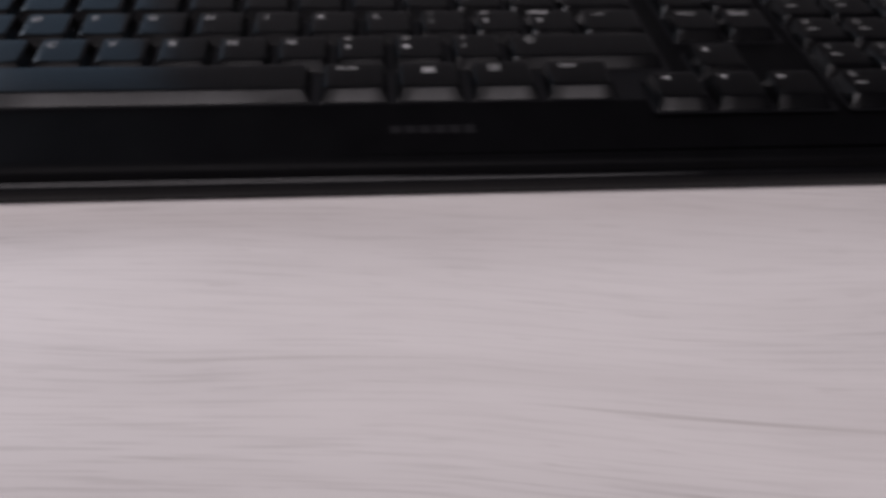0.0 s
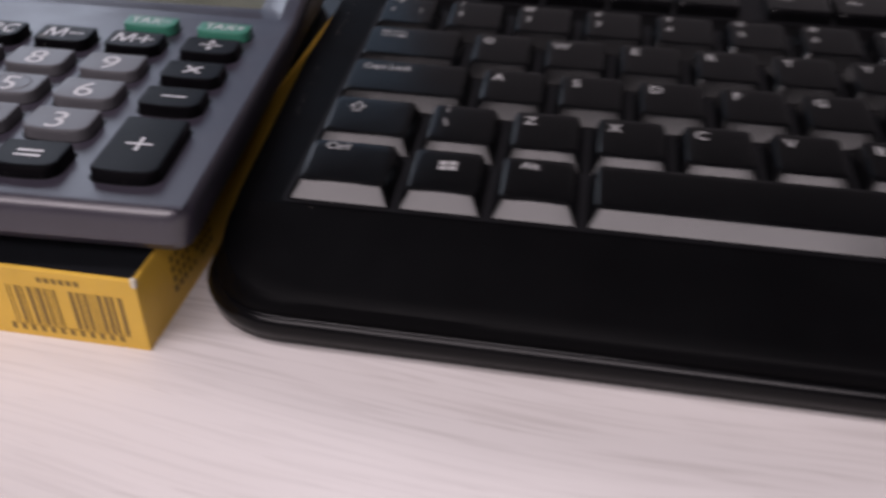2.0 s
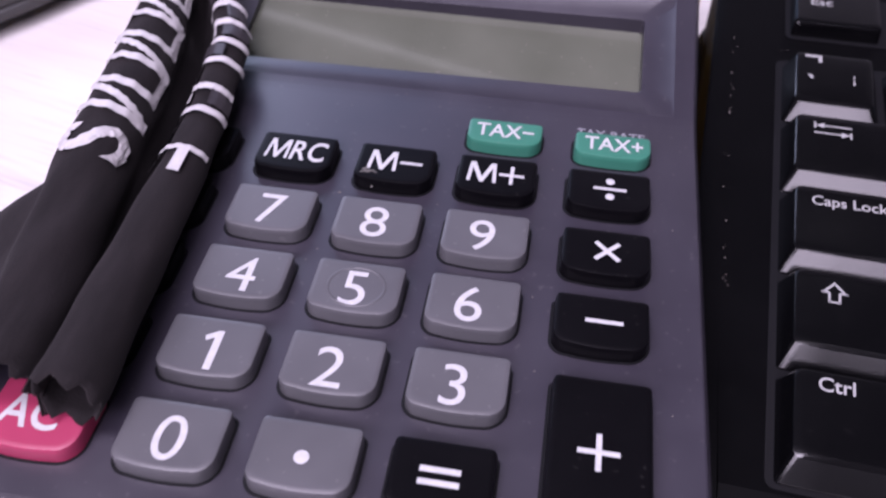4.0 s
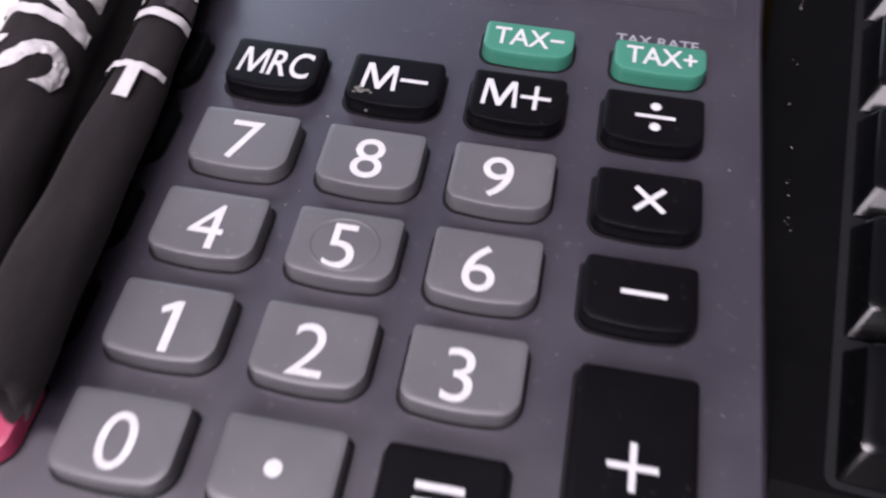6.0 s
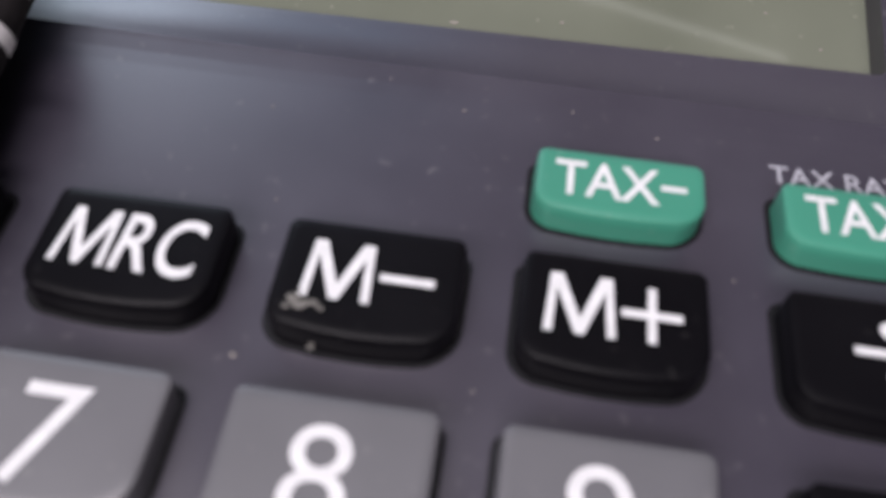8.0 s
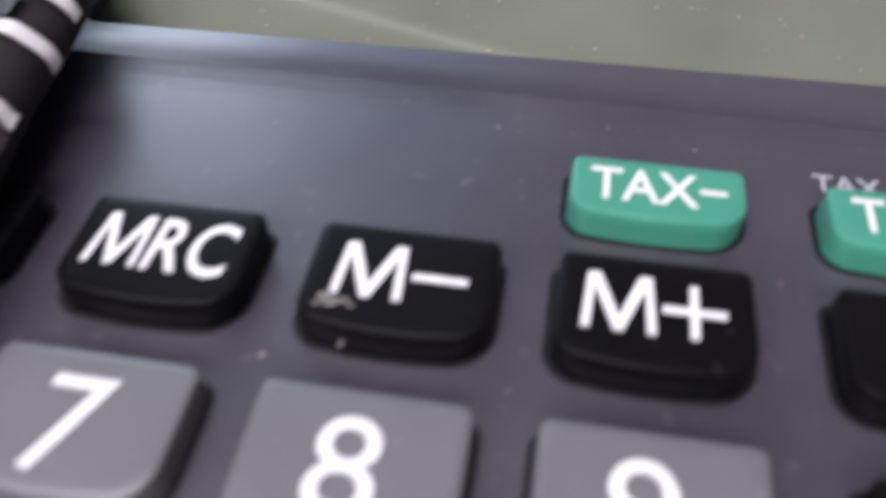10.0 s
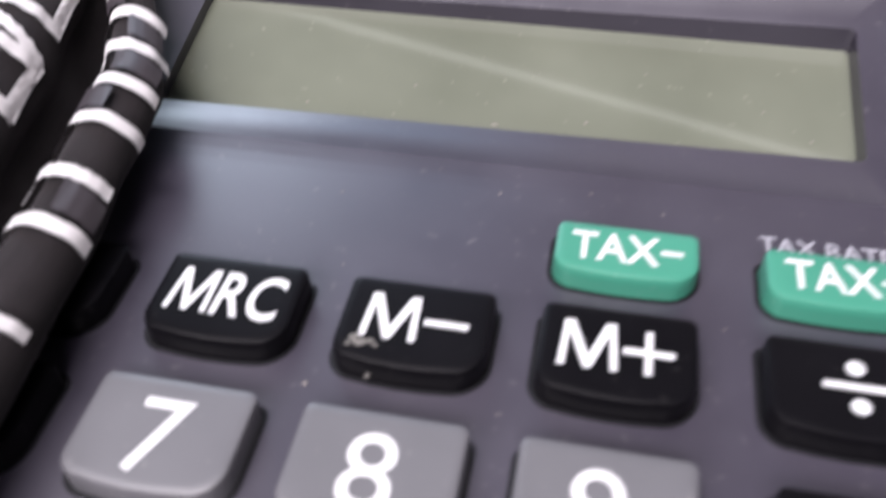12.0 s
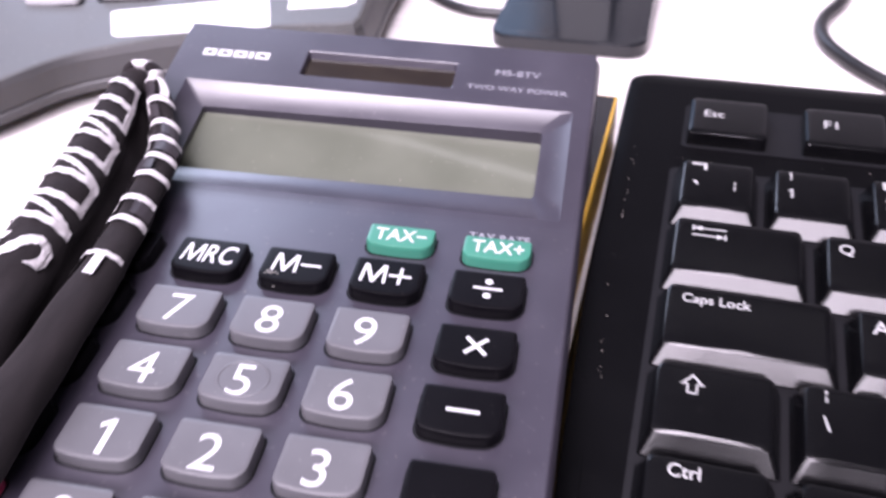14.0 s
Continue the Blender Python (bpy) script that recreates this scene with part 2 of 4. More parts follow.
def rounded(x0, x1, y0, y1, z, radii, seg=4, belly=0.0):
    """A rounded rectangle in mm, as metres; radii: front-left, front-right, back-right, back-left. belly: how far the front edge bows out."""
    pts = []
    corners = ((x0, y0, 180, radii[0], 1, 1), (x1, y0, 270, radii[1], -1, 1), (x1, y1, 0, radii[2], -1, -1), (x0, y1, 90, radii[3], 1, -1))
    for cx, cy, a0, r, sx, sy in corners:
        for i in range(seg + 1):
            a = radians(a0 + 90 * i / seg)
            pts.append([cx + sx * r + r * math.cos(a), cy + sy * r + r * math.sin(a)])
    if belly:
        w = (x1 - x0) / 2
        mid = (x0 + x1) / 2
        extra = []
        for i, (px, py) in enumerate(pts):
            extra.append([px, py])
            if i == seg:
                for k in (0.25, 0.5, 0.75):
                    a, b = pts[seg], pts[seg + 1]
                    extra.append([a[0] + (b[0] - a[0]) * k, a[1] + (b[1] - a[1]) * k])
        for p in extra:
            t = max(0.0, 1 - (abs(p[0] - mid) / w) ** 2)
            low = max(0.0, min(1.0, (y0 + (y1 - y0) * 0.5 - p[1]) / ((y1 - y0) * 0.5)))
            p[1] -= belly * t * low
        pts = extra
    return [(px * MM, py * MM, (z(px, py) if callable(z) else z) * MM) for px, py in pts]


def slab(x0, x1, y0, y1, z0, z1, radii, edge=0.4, seg=4, belly=0.0):
    """A block with rounded plan and rounded top edge."""
    rings = []
    for inset, z in ((0, z0), (0, z1 - edge), (edge * 0.3, z1 - edge * 0.3), (edge, z1)):
        rr = [max(0.05, r - inset) for r in radii]
        rings.append(rounded(x0 + inset, x1 - inset, y0 + inset, y1 - inset, z, rr, seg, belly))
    return loft(rings)


# ---------------------------------------------------------------- lettering
WORDS = ["Esc"] + ["F%d" % i for i in range(1, 13)] + list("QWERTYUIOPASDFGHJKLZXCVBNM1234567890!\"£$%^&*()-_=+[{]};:'@#~,<.>/?\\|`¬¦÷×−") + [
    "Caps Lock", "Ctrl", "Alt", "Alt Gr", "MRC", "M−", "M+", "TAX−", "TAX+", "TAX RATE", "AC", "MS-8TV", "TWO WAY POWER", "Delete", "End", "Home", "Insert", "Page", "Enter", "+", "S", "M", "A", "R"]
WORDS += ["S "]
GLYPH = {}


def make_glyphs():
    made = {}
    for w in dict.fromkeys(WORDS):
        cu = bpy.data.curves.new("word", "FONT")
        cu.body, cu.size, cu.offset, cu.resolution_u = w, 1.0, (0.014 if w.endswith(" ") else 0.0 if "M" in w or "W" in w or w.isdigit() else 0.012), 5
        cu.align_x, cu.align_y = "LEFT", "BOTTOM_BASELINE"
        made[w] = new("word", cu)
    bpy.context.view_layer.update()
    dg = bpy.context.evaluated_depsgraph_get()
    for w, ob in made.items():
        me = bpy.data.meshes.new_from_object(ob.evaluated_get(dg))
        vs = [tuple(v.co) for v in me.vertices]
        fs = [tuple(p.vertices) for p in me.polygons]
        if not vs:
            vs, fs = [(0, 0, 0), (0.5, 0, 0), (0.5, 0.7, 0), (0, 0.7, 0)], [(0, 1, 2, 3)]
        if w == "1":
            vs = [(a, b, 0) for a, b in ((0.17, 0), (0.28, 0), (0.28, 0.70), (0.20, 0.70), (0.02, 0.59), (0.05, 0.50), (0.17, 0.57))]
            fs = [tuple(range(7))]
        xs, ys = [v[0] for v in vs], [v[1] for v in vs]
        GLYPH[w] = (vs, fs, min(xs), max(xs), min(ys), max(ys))
        bpy.data.meshes.remove(me)
    for ob in made.values():
        cu = ob.data
        bpy.data.objects.remove(ob)
        bpy.data.curves.remove(cu)


make_glyphs()


def bold_m():
    """A heavy M of our own, and the memory words that begin with it."""
    pts = [(0, 0), (0.11, 0), (0.145, 0.74), (0.395, 0), (0.505, 0), (0.755, 0.74), (0.79, 0), (0.90, 0), (0.845, 1), (0.69, 1), (0.45, 0.27), (0.21, 1), (0.055, 1)]
    cap = GLYPH["R"][5]
    m = ([(x * cap, y * cap, 0) for x, y in pts], [tuple(range(len(pts)))], 0, 0.9 * cap, 0, cap)
    GLYPH["M"] = m
    bar = [(0, 0.41), (1, 0.41), (1, 0.54), (0, 0.54)]
    plus = [(0, 0.405), (0.43, 0.405), (0.43, 0.01), (0.57, 0.01), (0.57, 0.405), (1, 0.405), (1, 0.535), (0.57, 0.535), (0.57, 0.93), (0.43, 0.93), (0.43, 0.535), (0, 0.535)]
    # each letter with its width and the gap after it, in heights of a capital
    for word, row in (("MRC", (("M", 0.82, 0.08), ("R", 0.54, 0.05), ("C", 0.62, 0))), ("M−", (("M", 1.0, 0.08), (bar, 0.78, 0))), ("M+", (("M", 1.0, 0.07), (plus, 0.85, 0)))):
        vs, fs, x = [], [], 0.0
        for sign, wide, gap in row:
            if isinstance(sign, str):
                gv, gf, g0, g1, h0, h1 = GLYPH[sign]
                cell = [((p[0] - g0) / (g1 - g0), p[1] / cap) for p in gv]
            else:
                cell, gf = sign, [tuple(range(len(sign)))]
            k = len(vs)
            vs += [((x + u * wide) * cap, v * cap, 0) for u, v in cell]
            fs += [tuple(i + k for i in f) for f in gf]
            x += wide + gap
        GLYPH[word] = (vs, fs, 0, x * cap, 0, cap)


bold_m()


def word_mesh(w, height=None, width=None, mat=None, shear=0.0, fat=0.0):
    """The word as a flat mesh centred on its own middle, scaled to that height (mm) and width (mm)."""
    vs, fs, x0, x1, y0, y1 = GLYPH[w]
    sy = height / (y1 - y0) if height else None
    sx = width / (x1 - x0) if width else sy
    sy = sy or sx
    out = [(((x - (x0 + x1) / 2) * sx + shear * (y - (y0 + y1) / 2) * sy) * MM, (y - (y0 + y1) / 2) * sy * MM, 0) for x, y, z in vs]
    me = bpy.data.meshes.new("print")
    me.from_pydata(out, [], fs)
    me.materials.append(mat or M_LEGEND)
    return me


def bars_mesh(rects, mat, lift=0.0):
    """Flat printed bars; each (x0, x1, y0, y1) in mm."""
    vs, fs = [], []
    for x0, x1, y0, y1 in rects:
        k = len(vs)
        vs += [(x0 * MM, y0 * MM, lift), (x1 * MM, y0 * MM, lift), (x1 * MM, y1 * MM, lift), (x0 * MM, y1 * MM, lift)]
        fs.append((k, k + 1, k + 2, k + 3))
    return mesh_of("print", vs, fs, mat)


def poly_mesh(pts, mat):
    me = bpy.data.meshes.new("print")
    me.from_pydata([(x * MM, y * MM, 0) for x, y in pts], [], [tuple(range(len(pts)))])
    me.materials.append(mat)
    return me


def cuboid(x0, x1, y0, y1, z0, z1):
    vs = [(x, y, z) for z in (z0, z1) for x, y in ((x0, y0), (x1, y0), (x1, y1), (x0, y1))]
    return vs, [(3, 2, 1, 0), (4, 5, 6, 7), (0, 1, 5, 4), (1, 2, 6, 5), (2, 3, 7, 6), (3, 0, 4, 7)]


def tube(points, radius, sides=10):
    """A round tube along points (mm); radius may be a function of 0..1."""
    rings = []
    pts = [Vector(p) for p in points]
    for i, p in enumerate(pts):
        d = (pts[min(i + 1, len(pts) - 1)] - pts[max(i - 1, 0)]).normalized()
        side = d.cross(Vector((0, 0, 1)))
        side = side.normalized() if side.length > 1e-6 else Vector((1, 0, 0))
        up = side.cross(d)
        r = radius(i / (len(pts) - 1)) if callable(radius) else radius
        rings.append([tuple((p + (side * math.cos(2 * math.pi * j / sides) + up * math.sin(2 * math.pi * j / sides)) * r) * MM) for j in range(sides)])
    return loft(rings)


def spline(ctrl, steps=8):
    """Catmull-Rom through the control points."""
    c = [Vector(p) for p in ctrl]
    c = [c[0] * 2 - c[1]] + c + [c[-1] * 2 - c[-2]]
    out = []
    for i in range(1, len(c) - 2):
        for k in range(steps):
            t = k / steps
            out.append(0.5 * ((2 * c[i]) + (c[i + 1] - c[i - 1]) * t + (2 * c[i - 1] - 5 * c[i] + 4 * c[i + 1] - c[i + 2]) * t * t + (3 * c[i] - c[i - 1] - 3 * c[i + 1] + c[i + 2]) * t ** 3))
    out.append(c[-2])
    return out


# ---------------------------------------------------------------- the room
# walls and ceiling are unseen; their tones are set for reflections on the desk
def room():
    x0, x1, y0, y1, z0, z1, w = -2.3, 2.3, -2.8, 1.6, -0.74, 1.95, 0.12
    walls = (("wall_south", (x0 - w, x1 + w, y0 - w, y0, z0, z1)),
             ("wall_west", (x0 - w, x0, y0, y1, z0, z1)), ("wall_east", (x1, x1 + w, y0, y1, z0, z1)))
    # north wall with an opening for the assumed, unseen window
    a0, a1, h0, h1 = -1.62, -0.33, 0.53, 1.61
    vs, fs = [], []
    for box in ((x0 - w, a0, y1, y1 + w, z0, z1), (a1, x1 + w, y1, y1 + w, z0, z1), (a0, a1, y1, y1 + w, z0, h0), (a0, a1, y1, y1 + w, h1, z1)):
        bv, bf = cuboid(*box)
        fs += [tuple(i + len(vs) for i in f) for f in bf]
        vs += bv
    tagged(place("wall_north", mesh_of("wall_north", vs, fs, M_WALL_PALE)), "pale grey painted office wall with a window", "wall", kind="structure")
    win = empty("window_1", pose(0, 0, 0), "white framed office window in two lights", "window", kind="structure")
    for box in ((a0, a0 + 0.02), (-0.89, -0.87), (a1 - 0.02, a1)):
        place("frame_post", mesh_of("frame_post", *cuboid(*box, y1 + 0.002, y1 + 0.025, h0 + 0.02, h1 - 0.02), M_FRAME), win)
    for z in (h0, h1 - 0.02):
        place("frame_rail", mesh_of("frame_rail", *cuboid(a0, a1, y1 + 0.002, y1 + 0.025, z, z + 0.02), M_FRAME), win)
    # housings of the ceiling lamps
    for cx, cy, sx, sy in ((-0.35, -0.2, 1.2, 0.35), (-0.35, -2.07, 2.9, 1.34)):
        lamp = empty("ceiling_light", pose(cx, cy, z1), "flat white office ceiling light panel", "ceiling light", "ceiling lights")
        rim = 0.02
        for box in ((-sx / 2 - rim, -sx / 2, -sy / 2, sy / 2), (sx / 2, sx / 2 + rim, -sy / 2, sy / 2), (-sx / 2 - rim, sx / 2 + rim, -sy / 2 - rim, -sy / 2), (-sx / 2 - rim, sx / 2 + rim, sy / 2, sy / 2 + rim)):
            place("rim", mesh_of("rim", *cuboid(*box, -0.028, 0.0), M_FRAME), lamp)
    for name, b in walls:
        tagged(place(name, mesh_of(name, *cuboid(*b), M_WALL if name == "wall_south" else M_WALL_DARK)), "plain painted office wall", "wall", kind="structure")
    tagged(place("ceiling", mesh_of("ceiling", *cuboid(x0 - w, x1 + w, y0 - w, y1 + w, z1, z1 + w), M_CEIL)), "plain grey office ceiling", "ceiling", kind="structure")
    tagged(place("floor", mesh_of("floor", *cuboid(x0 - w, x1 + w, y0 - w, y1 + w, z0 - w, z0), M_FLOOR)), "plain grey carpet floor", "floor", kind="structure")


def desk():
    ob = empty("desk", pose(0, 0, 0), "pale whitewashed oak laminate office desk", "desk")
    x0, x1, y0, y1 = -800, 900, -420, 420
    rings = [rounded(x0 + i, x1 - i, y0 + i, y1 - i, z, [8] * 4) for i, z in ((1, -25), (0, -24), (0, -1), (1, 0))]
    place("tabletop", mesh_of("tabletop", *loft(rings), M_TABLE), ob)
    leg = mesh_of("leg", *cuboid(-0.025, 0.025, -0.025, 0.025, -0.738, -0.0255), M_PHONE)
    for lx in (-0.74, 0.84):
        for ly in (-0.36, 0.36):
            place("leg", leg, ob, pose(lx, ly, 0))
    return ob


room()
desk()
# ---------------------------------------------------------------- keyboard
U = 19.05
SLOPE = math.tan(radians(4))


def deck(y):
    """Height of the keyboard's deck over the desk at depth y (mm)."""
    return 16.6 + y * SLOPE


def keyboard():
    kb = empty("keyboard", pose(0, 0, 0), "black plastic office keyboard with white legends on the desk", "keyboard")
    # case: a lofted stack of rounded outlines
    X0, X1, Y0, Y1 = -16.0, 441.0, -28.0, 138.5

    def top(px, py):
        h = deck(py)
        h -= 0.175 * max(0.0, -1.5 - py)
        if py > 128:
            h -= (py - 128) ** 2 * 0.025
        return h

    def outline(i, z, r, draw=1.0):
        pts = []
        base = rounded(X0 + i, X1 - i, Y0 + i, Y1 - i, 0, [r, r, 8, 8], 8)
        n = len(base)
        for k in range(n):
            a, b = Vector(base[k]), Vector(base[(k + 1) % n])
            steps = {8: 38, 17: 14, 26: 38, 35: 14}.get(k, 1)
            for q in range(steps):
                p = a.lerp(b, q / steps)
                px, py = p.x / MM, p.y / MM
                # the left end draws in a little towards the front
                px += draw * max(0.0, min(1.0, (60 - py) / 90)) * 5.0 * max(0.0, 1 - (px - X0) / 60)
                if py < 10:
                    py += (0.9 - 0.006 * px) * min(1.0, (10 - py) / 20)
                pts.append((px * MM, py * MM, (z(px, py) if callable(z) else z) * MM))
        return pts

    lower = loft([outline(3, 0.3, 18, 0.2), outline(0.5, 1.0, 20, 0.2), outline(0, 4.5, 20, 0.2), outline(0.5, 6.4, 20, 0.3), outline(2.2, 6.9, 19, 0.3)])
    place("base", mesh_of("base", *lower, M_LIP, True), kb, label="glossy black lower shell with a lip")
    rings = [outline(1.6, 6.0, 19, 0.3), outline(1.3, 7.6, 19, 0.4), outline(1.4, lambda x, y: min(top(x, y) - 0.9, 8.6 + max(0, y + 20) * 0.09), 19, 0.6),
                    outline(2.0, lambda x, y: top(x, y) - 0.35, 18, 0.9), outline(2.9, lambda x, y: top(x, y) - 0.04, 17), outline(5.5, top, 16)]
    vs, fs = loft(rings, True, False)
    me = mesh_of("case", vs, fs, M_CASE, 40)
    place("case", me, kb, label="matt black upper case with a palm ledge")
    # the deck: strips across, each as wide as the case there
    rows_y = [Y0 + 5.4 + i * 1.5 for i in range(13)] + [-1.5, 0.0, 30.0, 60.0, 90.0, 110.0, 125.0] + [127 + i * 2 for i in range(4)]
    vs, fs = [], []
    for py in rows_y:
        d = max(0.0, (Y0 + 5.4 + 16) - py)
        inset = 16 - math.sqrt(max(0.0, 16 * 16 - d * d))
        drw = max(0.0, min(1.0, (60 - py) / 90)) * 5.0
        for px in (X0 + 5.3 + drw + inset, X1 - 5.3 - inset):
            vs.append((px * MM, py * MM, (top(px, py) - 0.01) * MM))
    for i in range(len(rows_y) - 1):
        fs.append((2 * i, 2 * i + 1, 2 * i + 3, 2 * i + 2))
    place("deck", mesh_of("deck", vs, fs, M_CASE), kb)
    # flat near-black sheets under the key groups, painting the shade of their wells
    for wx0, wx1, wy0, wy1 in ((-1.2, 286.5, -0.9, 95.6), (0.5, 292, 103.4, 120.6), (273.8, 332.4, -9.6, 10), (292.8, 313.4, 9.9, 29.2), (292.8, 333, 36, 95.6), (335.8, 413.2, -9.6, 86.5)):
        rr = rounded(wx0, wx1, wy0, wy1, lambda x, y: deck(y) + 0.05, [1.5] * 4, 3)
        vs, fs = loft([rr, [(x, y, z + 0.00012) for x, y, z in rr]])
        place("well_shade", mesh_of("well_shade", vs, fs, M_WELL_SHADE), kb)

    shapes = {}
    KEY_LEAN = 0.08

    def key(x, y, w, d=17.6, legends=(), low=False):
        """A keycap in mm: its front left foot, width; legends: (word, dx, dy, height, width)."""
        tag = (round(w, 1), round(d, 1), low)
        if tag not in shapes:
            if low:
                ins = [(0, 0, 0, 0, 0.0), (0.2, 0.2, 0.15, 0.2, 3.0), (0.35, 0.35, 0.3, 0.35, 3.36), (0.6, 0.6, 0.6, 0.6, 3.52), (1.4, 1.4, 1.6, 1.2, 3.6)]
            else:
                ins = [(0, 0, 0, 0, 0.0), (0.15, 0.15, 0.2, 0.1, 0.4), (1.75, 1.75, 2.95, 0.5, 3.3), (1.95, 1.95, 3.2, 0.7, 3.4), (2.5, 2.5, 3.8, 1.3, 3.48), (3.0, 3.0, 4.3, 1.8, 3.5)]
            rings = []
            for i, (l, r, f, b, z) in enumerate(ins):
                # the top leans to the front and its front edge sags a little in the middle
                lean = 0.0 if low else KEY_LEAN * max(0.0, min(1.0, (z - 0.4) / 3.4))
                sag = 0.2 if 2 <= i <= 3 and not low else 0.0

                def height(px, py):
                    u = 2 * px / w - 1
                    return z + lean * (py - 3) - sag * max(0.0, 1 - u * u) * max(0.0, 1 - py / 6)

                rings.append(rounded(l, w - r, f, d - b, height, [0.7 + 0.25 * i] * 4, 4, 0.02))
            me = mesh_of("key", *loft(rings), M_KEY, 24 if low else 11)
            shapes[tag] = me
        m = Matrix.Translation((x * MM, y * MM, (deck(y) + 0.1) * MM)) @ Matrix.Rotation(math.atan(SLOPE), 4, "X")
        ob = place("key", shapes[tag], kb, m)
        for spec in legends:
            word, dx, dy, hh, ww = spec
            me = word if not isinstance(word, str) else word_cache(word, hh, ww)
            ly = dy if low else dy + 1.4
            place("legend", me, ob, Matrix.Translation((dx * MM, ly * MM, (3.66 if low else 3.57 + KEY_LEAN * (ly - 3)) * MM)) @ Matrix.Rotation(0.0 if low else math.atan(KEY_LEAN), 4, "X"))
        return ob

    cache = {}

    def word_cache(w, h, ww):
        if (w, h, ww) not in cache:
            cache[(w, h, ww)] = word_mesh(w, h, ww, M_LEGEND)
        return cache[(w, h, ww)]

    GAP = 1.3

    def row_y(r):
        return r * U - 0.1

    def letter(c):
        return ((c, 5.1, 12.0, 3.0, None),)

    def pair(lo, hi):
        return ((hi, 4.6, 13.8, 2.3, None), (lo, 4.6, 8.6, 2.6, None))

    # number row
    key(0, row_y(4), U - GAP, legends=(("¬", 5.0, 13.8, None, 3.2), ("`", 4.5, 8.6, 1.1, None), ("¦", 12.5, 8.6, 2.6, None)))
    for i, (lo, hi) in enumerate(zip("1234567890-=", "!\"£$%^&*()_+")):
        key((i + 1) * U, row_y(4), U - GAP, legends=pair(lo, hi))
    key(13 * U, row_y(4), 2 * U - GAP, legends=((bars_mesh([(-2.5, 2.5, -0.25, 0.25)], M_LEGEND), 7, 12.5, 0, 0),))
    # tab
    tab = bars_mesh([(-2.9, 3.3, 0.78, 1.12), (-3.3, -2.95, 0.2, 1.7), (-3.3, 2.9, -1.12, -0.78), (2.95, 3.3, -1.7, -0.2)], M_LEGEND)
    bm = bmesh.new()
    bm.from_mesh(tab)
    for sx, cy in ((-1, 0.95), (1, -0.95)):
        vs = [bm.verts.new((sx * a * MM, (cy + b) * MM, 0.000004)) for a, b in ((2.9, 0.0), (1.5, 0.7), (1.5, -0.7))]
        bm.faces.new(vs if sx < 0 else vs[::-1])
    bm.to_mesh(tab)
    bm.free()
    key(0, row_y(3), 1.5 * U - GAP, legends=((tab, 8.2, 12.0, 0, 0),))
    for i, c in enumerate("QWERTYUIOP"):
        key((1.5 + i) * U, row_y(3), U - GAP, legends=letter(c))
    key(11.5 * U, row_y(3), U - GAP, legends=pair("[", "{"))
    key(12.5 * U, row_y(3), U - GAP, legends=pair("]", "}"))
    key(13.5 * U, row_y(3), 1.5 * U - GAP)
    key(0, row_y(2), 1.75 * U - GAP, legends=(("Caps Lock", 10.5, 12.2, None, 12.2),))
    for i, c in enumerate("ASDFGHJKL"):
        key((1.75 + i) * U, row_y(2), U - GAP, legends=letter(c))
    for i, (lo, hi) in enumerate(zip(";'#", ":@~")):
        key((10.75 + i) * U, row_y(2), U - GAP, legends=pair(lo, hi))
    key(13.75 * U, row_y(2), 1.25 * U - GAP, legends=((bars_mesh([(-2, 2, -0.2, 0.2), (1.6, 2, 0, 1.6)], M_LEGEND), 7, 12, 0, 0),))
    # shift: an outlined arrow
    arrow = bars_mesh([(-0.95, -0.6, -2.0, -0.2), (0.6, 0.95, -2.0, -0.2), (-0.95, 0.95, -2.1, -1.75), (-2.0, -0.7, -0.35, 0.0), (0.7, 2.0, -0.35, 0.0)], M_LEGEND)
    bm = bmesh.new()
    bm.from_mesh(arrow)
    for sx in (-1, 1):
        vs = [bm.verts.new((sx * a * MM, b * MM, 0)) for a, b in ((2.05, -0.35), (0.0, 1.9), (0.0, 1.35), (1.3, -0.1))]
        bm.faces.new(vs if sx > 0 else vs[::-1])
    bm.to_mesh(arrow)
    bm.free()
    key(0, row_y(1), 1.25 * U - GAP, legends=((arrow, 7.6, 11.9, 0, 0),))
    key(1.25 * U, row_y(1), U - GAP, legends=(("¦", 5, 13.8, 2.4, None), ("\\", 5, 8.6, 2.8, None)))
    for i, c in enumerate("ZXCVBNM"):
        key((2.25 + i) * U, row_y(1), U - GAP, legends=letter(c))
    for i, (lo, hi) in enumerate(zip(",./", "<>?")):
        key((9.25 + i) * U, row_y(1), U - GAP, legends=pair(lo, hi))
    key(12.25 * U, row_y(1), 2.75 * U - GAP, legends=((arrow, 8.0, 12.3, 0, 0),))
    # bottom row
    flag = bars_mesh([(-1.9, -0.15, 0.15, 1.5), (0.15, 1.9, 0.35, 1.7), (-1.9, -0.15, -1.5, -0.15), (0.15, 1.9, -1.3, 0.05)], M_LEGEND)
    menu = bars_mesh([(-1.6, 1.6, 1.2, 1.6), (-1.6, 1.6, -1.6, -1.2), (-1.6, -1.2, -1.2, 1.2), (1.2, 1.6, -1.2, 1.2), (-0.8, 0.8, 0.3, 0.6), (-0.8, 0.8, -0.6, -0.3)], M_LEGEND)
    y = row_y(0)
    key(0, y, 21.8, legends=(("Ctrl", 7.5, 13.5, None, 5.0),))
    key(23.2, y, 17.8, legends=((flag, 9.0, 10.2, 0, 0),))
    key(42.5, y, 18.0, legends=(("Alt", 7.0, 12.8, None, 4.0),))
    key(62.0, y, 107.5)
    key(172.0, y, 21.2, legends=(("Alt Gr", 8.6, 12.8, None, 7.0),))
